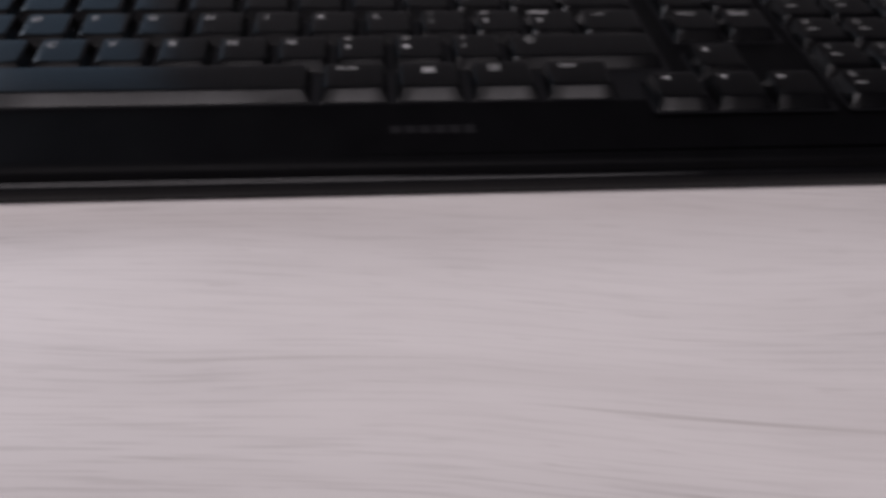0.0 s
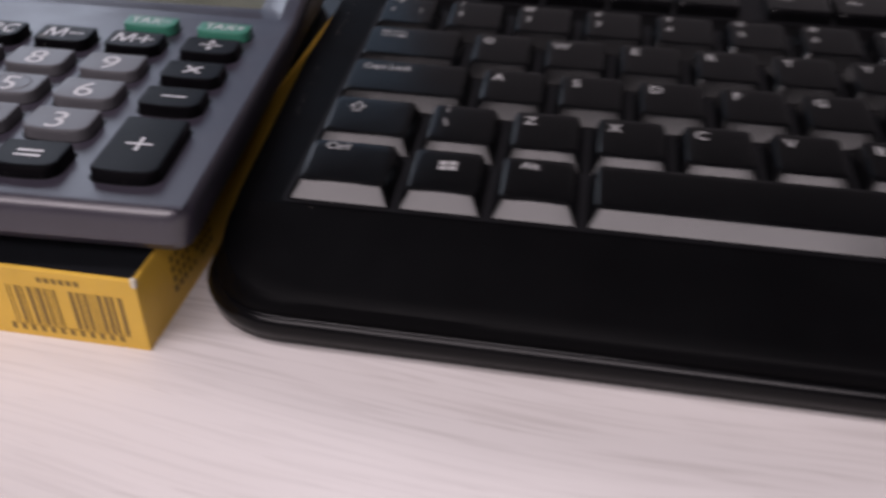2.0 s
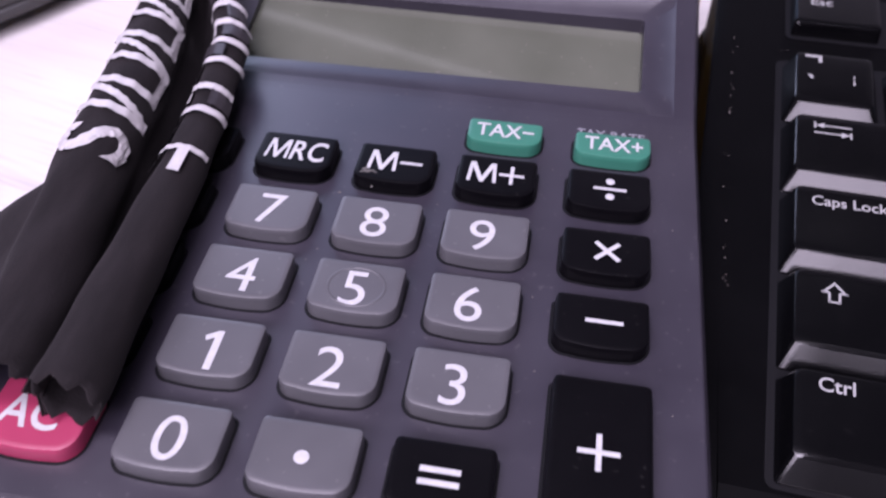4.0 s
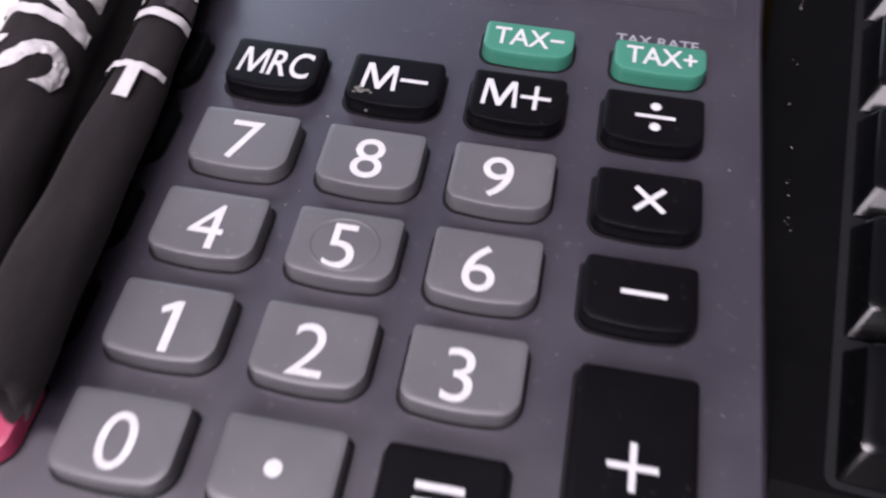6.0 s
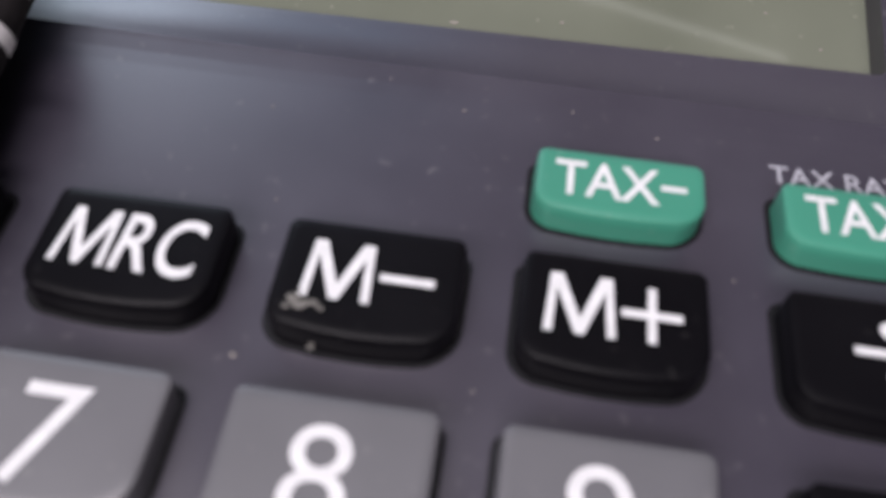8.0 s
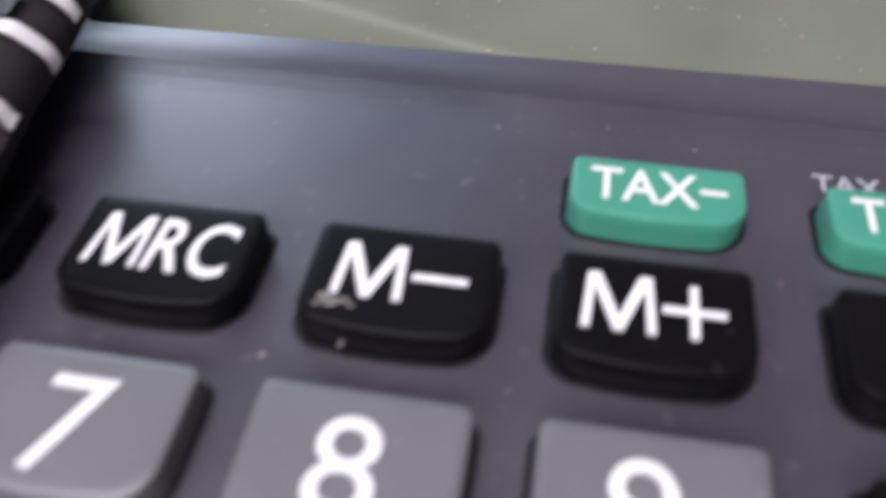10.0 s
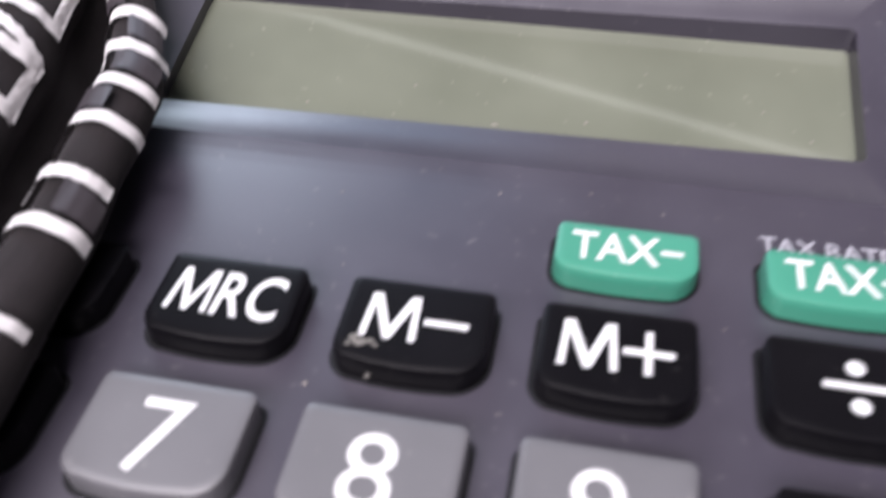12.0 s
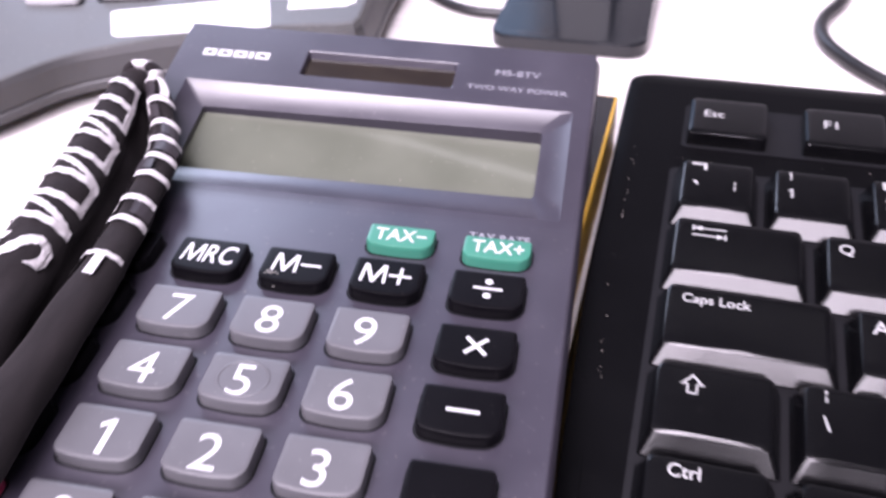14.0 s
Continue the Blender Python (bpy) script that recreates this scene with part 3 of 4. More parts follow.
    key(195.4, y, 21.2, legends=((flag, 10.6, 11.0, 0, 0),))
    key(219.0, y, 21.2, legends=((menu, 8.0, 12.0, 0, 0),))
    key(242.4, y, 22.4, legends=(("Ctrl", 8.0, 12.8, None, 5.0),))
    # function row: low keys
    fx = [0.0, 25.4, 44.45, 63.5, 82.55, 108.0, 127.0, 146.0, 165.0, 190.5, 209.5, 228.6, 247.6, 273.0]
    names = ["Esc"] + ["F%d" % i for i in range(1, 13)] + [""]
    for x, nme in zip(fx, names):
        key(1.5 + x, 104.6, 17.6, 14.5, legends=((nme, 5.6, 8.0, None, 4.4 if nme == "Esc" else 2.9),) if nme else (), low=True)
    # arrows, navigation block, number pad, a little lower than the letters
    tri = [(-1.3, 0.0), (1.2, 1.2), (1.2, -1.2)]
    for i, ang in enumerate((0, 90, 180)):
        c, s = math.cos(radians(ang)), math.sin(radians(ang))
        key(275.0 + i * U, -8.6, U - GAP, legends=((poly_mesh([(a * c - b * s, a * s + b * c) for a, b in tri], M_LEGEND), 5.2, 12.2, 0, 0),))
    key(294.0, 10.6, U - GAP, legends=((poly_mesh([(0, 1.3), (-1.2, -1.2), (1.2, -1.2)], M_LEGEND), 5.2, 12.2, 0, 0),))
    for i, pairw in enumerate((("Delete", "End"), ("Insert", "Home"), ("Page", "Page"))):
        for j, wd in enumerate(pairw):
            key(294.0 + j * U, 37.5 + i * U, U - GAP, legends=((wd, 7.0, 12.6, None, 6.0),))
    pad = (("0", 337, -6, 36.8), (".", 375.1, -6, 17.75), ("1", 337, 13, 17.75), ("2", 356, 13, 17.75), ("3", 375.1, 13, 17.75), ("4", 337, 32.1, 17.75), ("5", 356, 32.1, 17.75), ("6", 375.1, 32.1, 17.75),
           ("7", 337, 51.2, 17.75), ("8", 356, 51.2, 17.75), ("9", 375.1, 51.2, 17.75), ("/", 356, 70.2, 17.75), ("*", 375.1, 70.2, 17.75), ("-", 394.2, 70.2, 17.75))
    dash = bars_mesh([(-1.8, 1.8, -0.3, 0.3)], M_LEGEND)
    for c, x, yy, w in pad:
        key(x, yy - 2.5, w, legends=((c, 5.0, 12.8, 0.6 if c in ".-" else 2.6, None), (dash, 6.0, 8.0, 0, 0)))
    key(337, 67.7, 17.75)
    key(394.2, -8.5, 17.75, 36.7)
    key(394.2, 29.6, 17.75, 36.7)
    # worn maker's mark on the palm ledge, as plain bars
    marks = [(193 + i * 4.4, 196.4 + i * 4.4, -13.6 - 0.1 * i, -10.4) for i in range(6)]
    for mark in marks:
        place("worn_mark", bars_mesh([mark], M_LEGEND_DIM), kb, Matrix.Translation((0, -0.9 * MM, 16.9 * MM)) @ Matrix.Rotation(radians(13.9), 4, "X"), "faint worn printed bar")
    # pale dust along the left rim and in the gaps
    rnd = random.Random(7)
    vs, fs = [], []
    for i in range(30):
        py = rnd.uniform(30, 112)
        px = -9.5 + rnd.uniform(-0.5, 0.5) + max(0.0, (60 - py) / 90) * 5
        if i > 22:
            px, py = rnd.uniform(-4, 60), rnd.choice((-1.6, 99.5, 101.0)) + rnd.uniform(-0.4, 0.4)
        q = rnd.uniform(0.07, 0.17)
        z = top(px, py) + 0.02
        k = len(vs)
        vs += [((px - q) * MM, py * MM, z * MM), (px * MM, (py - q * 1.6) * MM, z * MM), ((px + q) * MM, py * MM, z * MM), (px * MM, (py + q * 1.6) * MM, z * MM), (px * MM, py * MM, (z + q) * MM)]
        fs += [(k, k + 1, k + 4), (k + 1, k + 2, k + 4), (k + 2, k + 3, k + 4), (k + 3, k, k + 4)]
    tagged(place("dust", mesh_of("dust", vs, fs, M_CRUMB), kb), "pale dust specks", kind="stuff")
    return kb


keyboard()
# ---------------------------------------------------------------- carton under the calculator
def carton():
    m = pose(-0.0186, -0.0325, 0, 0, 0, -0.5)
    ob = empty("carton", m, "flat yellow carton with a black lid and barcode under the calculator", "box")
    W, D, H = 96.0, 168.0, 17.0
    x0, x1 = -W, 0.0
    vs, fs = loft([rounded(x0, x1, 0, D, z, [0.35] * 4, 2) for z in (0.05, H - 0.4)] + [rounded(x0 + 0.2, x1 - 0.2, 0.2, D - 0.2, H - 0.05, [0.3] * 4, 2), rounded(x0 + 0.6, x1 - 0.6, 0.6, D - 0.6, H, [0.3] * 4, 2)])
    place("carton_body", mesh_of("carton_body", vs, fs, M_YELLOW), ob)
    vs, fs = loft([rounded(x0 + 0.7, x1 - 0.7, 0.7, D - 0.7, z, [0.3] * 4, 2) for z in (H - 0.1, H + 0.12)])
    place("lid", mesh_of("lid", vs, fs, M_CARTON_BLACK), ob, label="black printed carton lid")
    # barcode on the front: bars of several widths
    rnd = random.Random(4)
    rects, x = [], -27.0
    tails = []
    while x < -4.0:
        w = rnd.choice((0.22, 0.22, 0.45, 0.7, 0.95))
        if abs(x + 15.5) > 1.2:
            rects.append((x, x + w, 3.4, 12.6))
        x += w + rnd.choice((0.3, 0.3, 0.5, 0.8))
    for i in range(12):
        tails.append((-28.4 + i * 2.05, -27.4 + i * 2.05, 1.5, 2.9))
    stand = Matrix.Translation((0, -0.06 * MM, 0)) @ Matrix.Rotation(radians(90), 4, "X")
    code = place("barcode", bars_mesh([(-28.2, -3.4, 3.0, 3.2)], M_BARCODE), ob, stand, "dark brown printed barcode")
    for r in rects:
        place("bar", bars_mesh([r], M_BARCODE), code)
    place("barcode_digits", bars_mesh(tails, M_BARCODE), ob, stand, "row of small printed bars")
    heads = [(-20.0 + i * 1.5, -19.0 + i * 1.5, 14.0, 15.2) for i in range(6)]
    place("code_print", bars_mesh(heads, M_BARCODE), ob, stand)
    lines = [(-62, -36, 11.5, 12.6), (-62, -40, 9.3, 10.4), (-62, -37, 7.1, 8.2), (-62, -48, 4.9, 6.0), (-34.5, -31.5, 9.8, 10.6), (-34.5, -32, 7.6, 8.4), (-84, -70, 5.0, 12.0)]
    place("fine_print", bars_mesh(lines, M_BARCODE), ob, stand, "lines of small printed bars")
    side = Matrix.Translation((0.06 * MM, 0, 0)) @ Matrix.Rotation(radians(90), 4, "Z") @ Matrix.Rotation(radians(90), 4, "X")
    rects = [(13.0 + i * 2.2 + rnd.random() * 0.4, 14.7 + i * 2.2, 4.0 + j * 2.4, 5.6 + j * 2.4) for i in range(9) for j in range(4) if rnd.random() < 0.85]
    place("side_print", bars_mesh(rects, M_BARCODE), ob, side, "blocks of small dark print")
    # scuffed corner
    place("scuff", mesh_of("scuff", *loft([rounded(-1.0, 0.08, -0.08, 0.9, z, [0.3] * 4, 2) for z in (H - 1.6, H + 0.14)]), M_CARTON_WORN), ob, label="scuffed bare card corner")
    return ob


carton()

# ---------------------------------------------------------------- calculator
CX = Vector((math.cos(radians(5.7)), math.sin(radians(5.7)), -0.047)).normalized()
CN = Vector((0.047, 0.005, 1.0)).normalized()
CN = (CN - CX * CN.dot(CX)).normalized()
CY = CN.cross(CX)
CALC = Matrix((CX, CY, CN)).transposed().to_4x4()
CALC.translation = (-0.0612, 0.0055, 0.0351)
TOP = -2.5                      # the deck lies this far under the key tops, in mm
RISE = math.tan(radians(11.5))  # slope of the display end
FOLD = 51.0


def calc_top(y):
    """Height of the calculator's upper face in its own frame (mm)."""
    if y < FOLD - 3:
        return TOP
    if y < FOLD + 3:
        return TOP + RISE * (y - FOLD + 3) ** 2 / 12
    return TOP + RISE * (y - FOLD)


def half_width(y):
    """Left and right edges; the body widens a little to the back."""
    k = (y + 39) / 145
    return -48.6 - 1.0 * k, 49.6 + 1.9 * k


def calculator():
    ob = empty("calculator", CALC, "slate grey desk calculator with grey, black and green keys", "calculator")
    Y0, Y1 = -39.0, 103.4
    PX0, PX1, PY0, PY1 = -43.0, 46.3, 51.6, 82.5       # tray round the display
    LX0, LX1, LY0, LY1 = -37.0, 40.4, 57.6, 76.4       # display window
    SX0, SX1, SY0, SY1 = -17.2, 18.9, 86.8, 95.4       # solar window

    def floor_h(x, y):
        """Height, in the calculator's frame, of the carton's lid below (x, y)."""
        p = CALC @ Vector((x * MM, y * MM, 0))
        drop = (p.z - 0.01728) / CN.z
        return -drop / MM

    # outer shell as rings from the top edge down
    def shell_ring(inset, dz, front=0.0):
        pts = []
        base = rounded(-50, 50, Y0 + inset + front, Y1 - inset, 0, [max(0.4, 5 - inset), max(0.4, 5 - inset), max(0.4, 3.5 - inset), max(0.4, 3.5 - inset)], 5)
        n = len(base)
        for k in range(n):
            a, b = Vector(base[k]), Vector(base[(k + 1) % n])
            steps = max(1, int((b - a).length / 0.006))
            for s in range(steps):
                p = a.lerp(b, s / steps)
                px, py = p.x / MM, p.y / MM
                l, r = half_width(py)
                t = (px + 50) / 100
                px = (l + inset) + t * (r - l - 2 * inset)
                pts.append((px, py))
        return pts

    def ring(inset, fn, front=0.0):
        return [(x * MM, y * MM, fn(x, y) * MM) for x, y in shell_ring(inset, 0, front)]

    def top_at(drop):
        def h(x, y):
            f = max(0.0, (-36.4 - y)) ** 2 * 0.1
            return calc_top(y) - f - drop
        return h

    rings = [ring(3.0, lambda x, y: floor_h(x, y) + 0.0, 9.0), ring(2.4, lambda x, y: floor_h(x, y) + 0.8, 8.4), ring(1.2, lambda x, y: -12.0, 0.6), ring(0.0, lambda x, y: -9.6),
             ring(0.0, top_at(2.4)), ring(0.25, top_at(1.2)), ring(0.9, top_at(0.3)), ring(1.8, top_at(0.0))]
    # same number of points in each ring
    n = min(len(r) for r in rings)
    rings = [[r[int(i * len(r) / n)] for i in range(n)] for r in rings]
    vs, fs = loft(rings, True, False)
    place("housing", mesh_of("housing", vs, fs, M_CALC, 35), ob)

    # upper face: strips across, with the tray and the solar window left open
    xs_cut = sorted({PX0, PX1, SX0, SX1})
    ys = sorted({Y0 + 1.4, -37, -36.4, -34, -30, FOLD - 3, FOLD - 1.5, FOLD, PY0, FOLD + 3, PY1, SY0, SY1, Y1 - 1.4} | {float(v) for v in range(-20, 48, 10)})
    vs, fs = [], []
    for y in ys:
        l, r = half_width(y)
        row = [l + 1.2] + xs_cut + [r - 1.2]
        for x in row:
            vs.append((x * MM, y * MM, (top_at(0.0)(x, y)) * MM))
    n = len(xs_cut) + 2
    for i in range(len(ys) - 1):
        for j in range(n - 1):
            xa, xb = (([-99] + xs_cut + [99])[j], ([-99] + xs_cut + [99])[j + 1])
            ym = (ys[i] + ys[i + 1]) / 2
            if xa >= PX0 and xb <= PX1 and PY0 < ym < PY1:
                continue
            if xa >= SX0 and xb <= SX1 and SY0 < ym < SY1:
                continue
            fs.append((i * n + j, i * n + j + 1, (i + 1) * n + j + 1, (i + 1) * n + j))
    place("face", mesh_of("face", vs, fs, M_CALC), ob)

    def on_slope(drop):
        return lambda x, y: calc_top(y) - drop

    # display tray with bevelled sides, its window and the glass
    def tray_floor(extra):
        """The tray is deep on the side of the cloth and runs out towards the other end."""
        return lambda x, y: calc_top(y) - (1.9 - 1.35 * (x - LX0) / (LX1 - LX0)) - extra

    tray = [rounded(PX0, PX1, PY0, PY1, on_slope(0.0), [0.1, 0.1, 0.1, 0.1], 6), rounded(PX0 + 0.3, PX1 - 0.3, PY0 + 0.3, PY1 - 0.3, on_slope(0.25), [4.5, 4.5, 2.5, 1.0], 6),
            rounded(LX0 - 1.2, LX1 + 1.2, LY0 - 0.8, LY1 + 0.9, tray_floor(0.0), [2.2, 2.2, 2.0, 1.0], 6), rounded(LX0, LX1, LY0, LY1, tray_floor(0.2), [0.8] * 4, 6), rounded(LX0, LX1, LY0, LY1, on_slope(4.0), [0.8] * 4, 6)]
    vs, fs = loft(tray, False, False)
    place("display_bezel", mesh_of("display_bezel", vs, fs, M_CALC, 50), ob)
    glass = [rounded(LX0 - 0.3, LX1 + 0.3, LY0 - 0.3, LY1 + 0.3, on_slope(d), [0.5] * 4, 3) for d in (4.4, 3.7)]
    place("display", mesh_of("display", *loft(glass), M_LCD), ob, label="blank grey-green liquid crystal display")
    # solar window
    sol = [rounded(SX0, SX1, SY0, SY1, on_slope(0.0), [0.05] * 4, 3), rounded(SX0 + 0.2, SX1 - 0.2, SY0 + 0.2, SY1 - 0.2, on_slope(0.2), [0.9] * 4, 3), rounded(SX0 + 0.5, SX1 - 0.5, SY0 + 0.6, SY1 - 0.8, on_slope(1.8), [0.6] * 4, 3)]
    place("solar_frame", mesh_of("solar_frame", *loft(sol, False, False), M_CALC), ob)
    cell = [rounded(SX0, SX1, SY0, SY1, on_slope(d), [0.5] * 4, 3) for d in (2.4, 1.6)]
    place("solar_cell", mesh_of("solar_cell", *loft(cell), M_SOLAR), ob, label="dark brown solar cell strip")

    # keys
    def keycap(cx, cy, w, d, mat, label="", text=None, hh=None, ww=None, dx=0.0, dy=0.0, high=0.0, shear=0.0, belly=0.75):
        x0, x1, y0, y1 = cx - w / 2, cx + w / 2, cy - d / 2, cy + d / 2
        prof = [(-0.12, -0.12, TOP - 0.3), (-0.06, -0.06, high - 1.0), (0.0, 0.0, high - 0.36), (0.1, 0.12, high - 0.1), (0.32, 0.36, high - 0.015), (0.8, 0.85, high)]
        rings = []
        for i, (ins, fr, z) in enumerate(prof):
            rr = [1.7 - 0.12 * i, 2.5 - 0.16 * i, 1.0 - 0.08 * i, 0.9 - 0.08 * i]
            rings.append(rounded(x0 + ins, x1 - ins, y0 + fr - 0.15, y1 - max(0.1, ins) - 0.15, z, rr, 8, belly))
        k = place("key", mesh_of("key", *loft(rings), mat, 40), ob, label=label)
        # dark sheet on the deck paints the shadowed gap round the key, wider front left
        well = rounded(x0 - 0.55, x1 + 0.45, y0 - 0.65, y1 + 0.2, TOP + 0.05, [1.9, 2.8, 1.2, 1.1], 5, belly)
        place("well_shade", mesh_of("well_shade", *loft([well, [(x, y, z - 0.0003) for x, y, z in well]]), M_WELL_SHADE), ob)
        if text:
            for part_text, px, py, ph, pw in (text if isinstance(text, list) else [(text, dx, dy, hh, ww)]):
                me = part_text if not isinstance(part_text, str) else word_mesh(part_text, ph, pw, M_CALC_INK, shear)
                place("legend", me, k, Matrix.Translation(((cx + px) * MM, (cy + py) * MM, (high + 0.05) * MM)))
        return k

    col = (-16.4, 0.3, 17.0)
    rowy = (14.6, 1.0, -12.6, -26.4)
    for r, digits in enumerate(("789", "456", "123")):
        for c, dgt in enumerate(digits):
            keycap(col[c], rowy[r], 12.9, 8.9, M_GREY_KEY, "grey moulded digit key", dgt, 6.4, None, (0.05, -0.25, -0.5)[c], (-0.8, -0.9, -1.1)[r])
    keycap(col[0], rowy[3], 12.9, 8.9, M_GREY_KEY, "grey moulded digit key", "0", 6.3, None, 0.0, -0.9)
    dot = poly_mesh([(0.95 * math.cos(radians(a)), 0.95 * math.sin(radians(a))) for a in range(0, 360, 20)], M_CALC_INK)
    keycap(col[1], rowy[3], 12.9, 8.9, M_GREY_KEY, "grey moulded point key", [(dot, -0.2, -0.8, 0, 0)])
    # ring moulded on the 5
    ringv = [[((0.2 + col[1] - 0.2 + rr * math.cos(radians(a))) * MM, (rowy[1] - 0.5 + rr * 0.88 * math.sin(radians(a))) * MM, z * MM) for a in range(0, 360, 10)] for rr, z in ((4.35, 0.0), (4.2, 0.10), (4.0, 0.10), (3.85, 0.0))]
    place("key_ring", mesh_of("key_ring", *loft(ringv, False, False), M_GREY_KEY, True), ob, label="raised ring on the middle key")
    eq = bars_mesh([(-2.5, 2.5, 0.45, 1.25), (-2.5, 2.5, -1.25, -0.45)], M_CALC_INK)
    keycap(col[2], rowy[3], 12.6, 8.9, M_BLACK_KEY, "black equals key", [(eq, -0.2, -0.6, 0, 0)])
    # memory keys, tilted letters
    for c, wd in enumerate(("MRC", "M−", "M+")):
        keycap(col[c] + 0.1, 28.2, 12.7, 8.4, M_BLACK_KEY, "black memory key", wd, 4.7, (9.9, 8.9, 9.2)[c], (0.05, 0.05, -0.15)[c], -0.05, shear=(0.05, 0.0, 0.0)[c])
    keycap(17.2, 39.5, 12.6, 5.7, M_GREEN_KEY, "green tax key", "TAX−", 3.4, 9.8, 0.0, -0.15, belly=0.5)
    keycap(35.5, 39.1, 12.6, 5.6, M_GREEN_KEY, "green tax key", "TAX+", 3.4, 9.7, 0.15, -0.15, belly=0.5)
    bar = [(-2.6, 2.6, -0.3, 0.3)]
    dotv = [(0.72 * math.cos(radians(a)), 0.72 * math.sin(radians(a))) for a in range(0, 360, 24)]
    keycap(35.2, 27.9, 13.0, 8.3, M_BLACK_KEY, "black operator key", [(bars_mesh(bar, M_CALC_INK), 0.1, -0.3, 0, 0), (poly_mesh(dotv, M_CALC_INK), 0.1, 1.5, 0, 0), (poly_mesh(dotv, M_CALC_INK), 0.1, -2.1, 0, 0)])

    def cross(ang, l=2.7, w=0.36):
        pts = []
        for a in (ang, ang + 90):
            c, s = math.cos(radians(a)), math.sin(radians(a))
            pts.append([(x * c - y * s, x * s + y * c) for x, y in ((-l, -w), (l, -w), (l, w), (-l, w))])
        vs = [(x * MM, y * MM, k * 0.00001) for k, q in enumerate(pts) for x, y in q]
        return mesh_of("print", vs, [(0, 1, 2, 3), (4, 5, 6, 7)], M_CALC_INK)

    keycap(35.2, 14.1, 13.0, 8.4, M_BLACK_KEY, "black operator key", [(cross(45, 2.5), 0.1, -0.4, 0, 0)])
    keycap(35.0, 0.6, 13.0, 8.5, M_BLACK_KEY, "black operator key", [(bars_mesh([(-2.6, 2.6, -0.34, 0.34)], M_CALC_INK), 0.3, -0.5, 0, 0)])
    keycap(35.5, -19.9, 12.7, 20.9, M_BLACK_KEY, "tall black plus key", [(cross(0, 2.6), -0.2, -0.6, 0, 0)])
    # left column, mostly under the cloth
    keycap(-33.6, rowy[3], 12.7, 8.9, M_PINK_KEY, "pink clear key", "AC", 4.9, 8.0, -1.0, -0.2)
    for y, d in ((rowy[2], 8.8), (rowy[1], 8.8), (rowy[0], 8.8), (28.2, 8.4)):
        keycap(-33.4, y, 12.6, d, M_BLACK_KEY, "black key half covered by cloth")

    # printing on the face
    def printed(name, me, x, y, lift=0.06, label=""):
        m = Matrix.Translation((x * MM, y * MM, (calc_top(y) + lift) * MM))
        if y > FOLD:
            m = m @ Matrix.Rotation(radians(11.5), 4, "X")
        place(name, me, ob, m, label)

    printed("rate_print", word_mesh("TAX RATE", 1.9, 11.8, M_CALC_INK_DIM), 35.3, 44.7)
    printed("model_print", word_mesh("MS-8TV", 1.9, 10.2, M_CALC_INK_DIM), 33.0, 93.3)
    printed("power_print", word_mesh("TWO WAY POWER", 1.5, 22.5, M_CALC_INK_DIM), 33.3, 88.0)
    # maker's mark as plain blocks
    blocks, x = [], -8.6
    for wide in (3.2, 3.3, 3.2, 1.1, 3.4):
        if wide < 2:
            blocks.append((x, x + wide, -1.2, 1.2))
        else:
            blocks += [(x, x + 0.9, -1.2, 1.2), (x + wide - 0.9, x + wide, -1.2, 1.2), (x + 0.9, x + wide - 0.9, 0.5, 1.2), (x + 0.9, x + wide - 0.9, -1.2, -0.5)]
        x += wide + 0.55
    printed("maker_mark", bars_mesh(blocks, M_CALC_INK), -33.6, 92.0, 0.06, "white printed blocks in a row")
    # dry dirt on one memory key, crumbs on the deck, scratches on the display
    rnd = random.Random(11)

    def blot(cx, cy, r, h, mat, name, n=11, stretch=1.0):
        pts = []
        for i in range(n):
            a = 2 * math.pi * i / n
            q = r * (0.55 + 0.6 * rnd.random())
            pts.append((cx + q * stretch * math.cos(a), cy + q * math.sin(a), h))
        low = [(x * MM, y * MM, z * MM) for x, y, z in pts]
        mid = [((cx + (x - cx) * 0.5) * MM, (cy + (y - cy) * 0.5) * MM, (z + 0.09) * MM) for x, y, z in pts]
        place(name, mesh_of(name, *loft([low, mid], False, True), mat), ob)

    for dx, dy, r in ((-4.6, -2.7, 0.4), (-3.9, -3.1, 0.45), (-3.2, -2.8, 0.3), (-4.9, -3.4, 0.22), (-2.7, -3.2, 0.2), (-4.3, -2.1, 0.18)):
        blot(0.4 + dx, 28.2 + dy, r, 0.02, M_SMEAR, "dry_smear", stretch=1.5)
    blot(-2.4, 22.65, 0.32, -1.0, M_SMEAR, "crumb")
    for x, y, r in ((-7.6, 22.0, 0.22), (-6.0, -7.2, 0.18), (8.4, 21.9, 0.15), (4.6, 47.4, 0.15), (-11, 45, 0.12), (20.5, 47, 0.12), (45.5, 22.5, 0.15), (46, 36, 0.12), (25.2, 5.0, 0.14), (-7.9, 9.0, 0.13), (26.6, -8.0, 0.12), (9.0, -34.0, 0.15), (-2, 50.0, 0.13), (13.5, 48.8, 0.12), (44.8, -12, 0.13), (-8.2, 35.4, 0.1), (26, 33.7, 0.13), (-9.0, 6.6, 0.16)):
        blot(x, y, r, TOP + 0.02, M_CRUMB, "crumb", 7)
    for x, y, r, st in ((2, 60.5, 0.22, 2.2), (12, 62, 0.16, 1.5), (-8, 65, 0.15, 1.0), (26, 60, 0.2, 1.2), (31, 66, 0.12, 2.0), (18, 70, 0.12, 1.0), (-20, 61, 0.15, 1.6), (6, 68.5, 0.1, 1.0), (36, 62.5, 0.14, 1.3)):
        blot(x, y, r, calc_top(y) - 3.68, M_CRUMB, "dust_fleck", 7, st)
    return ob


calculator()


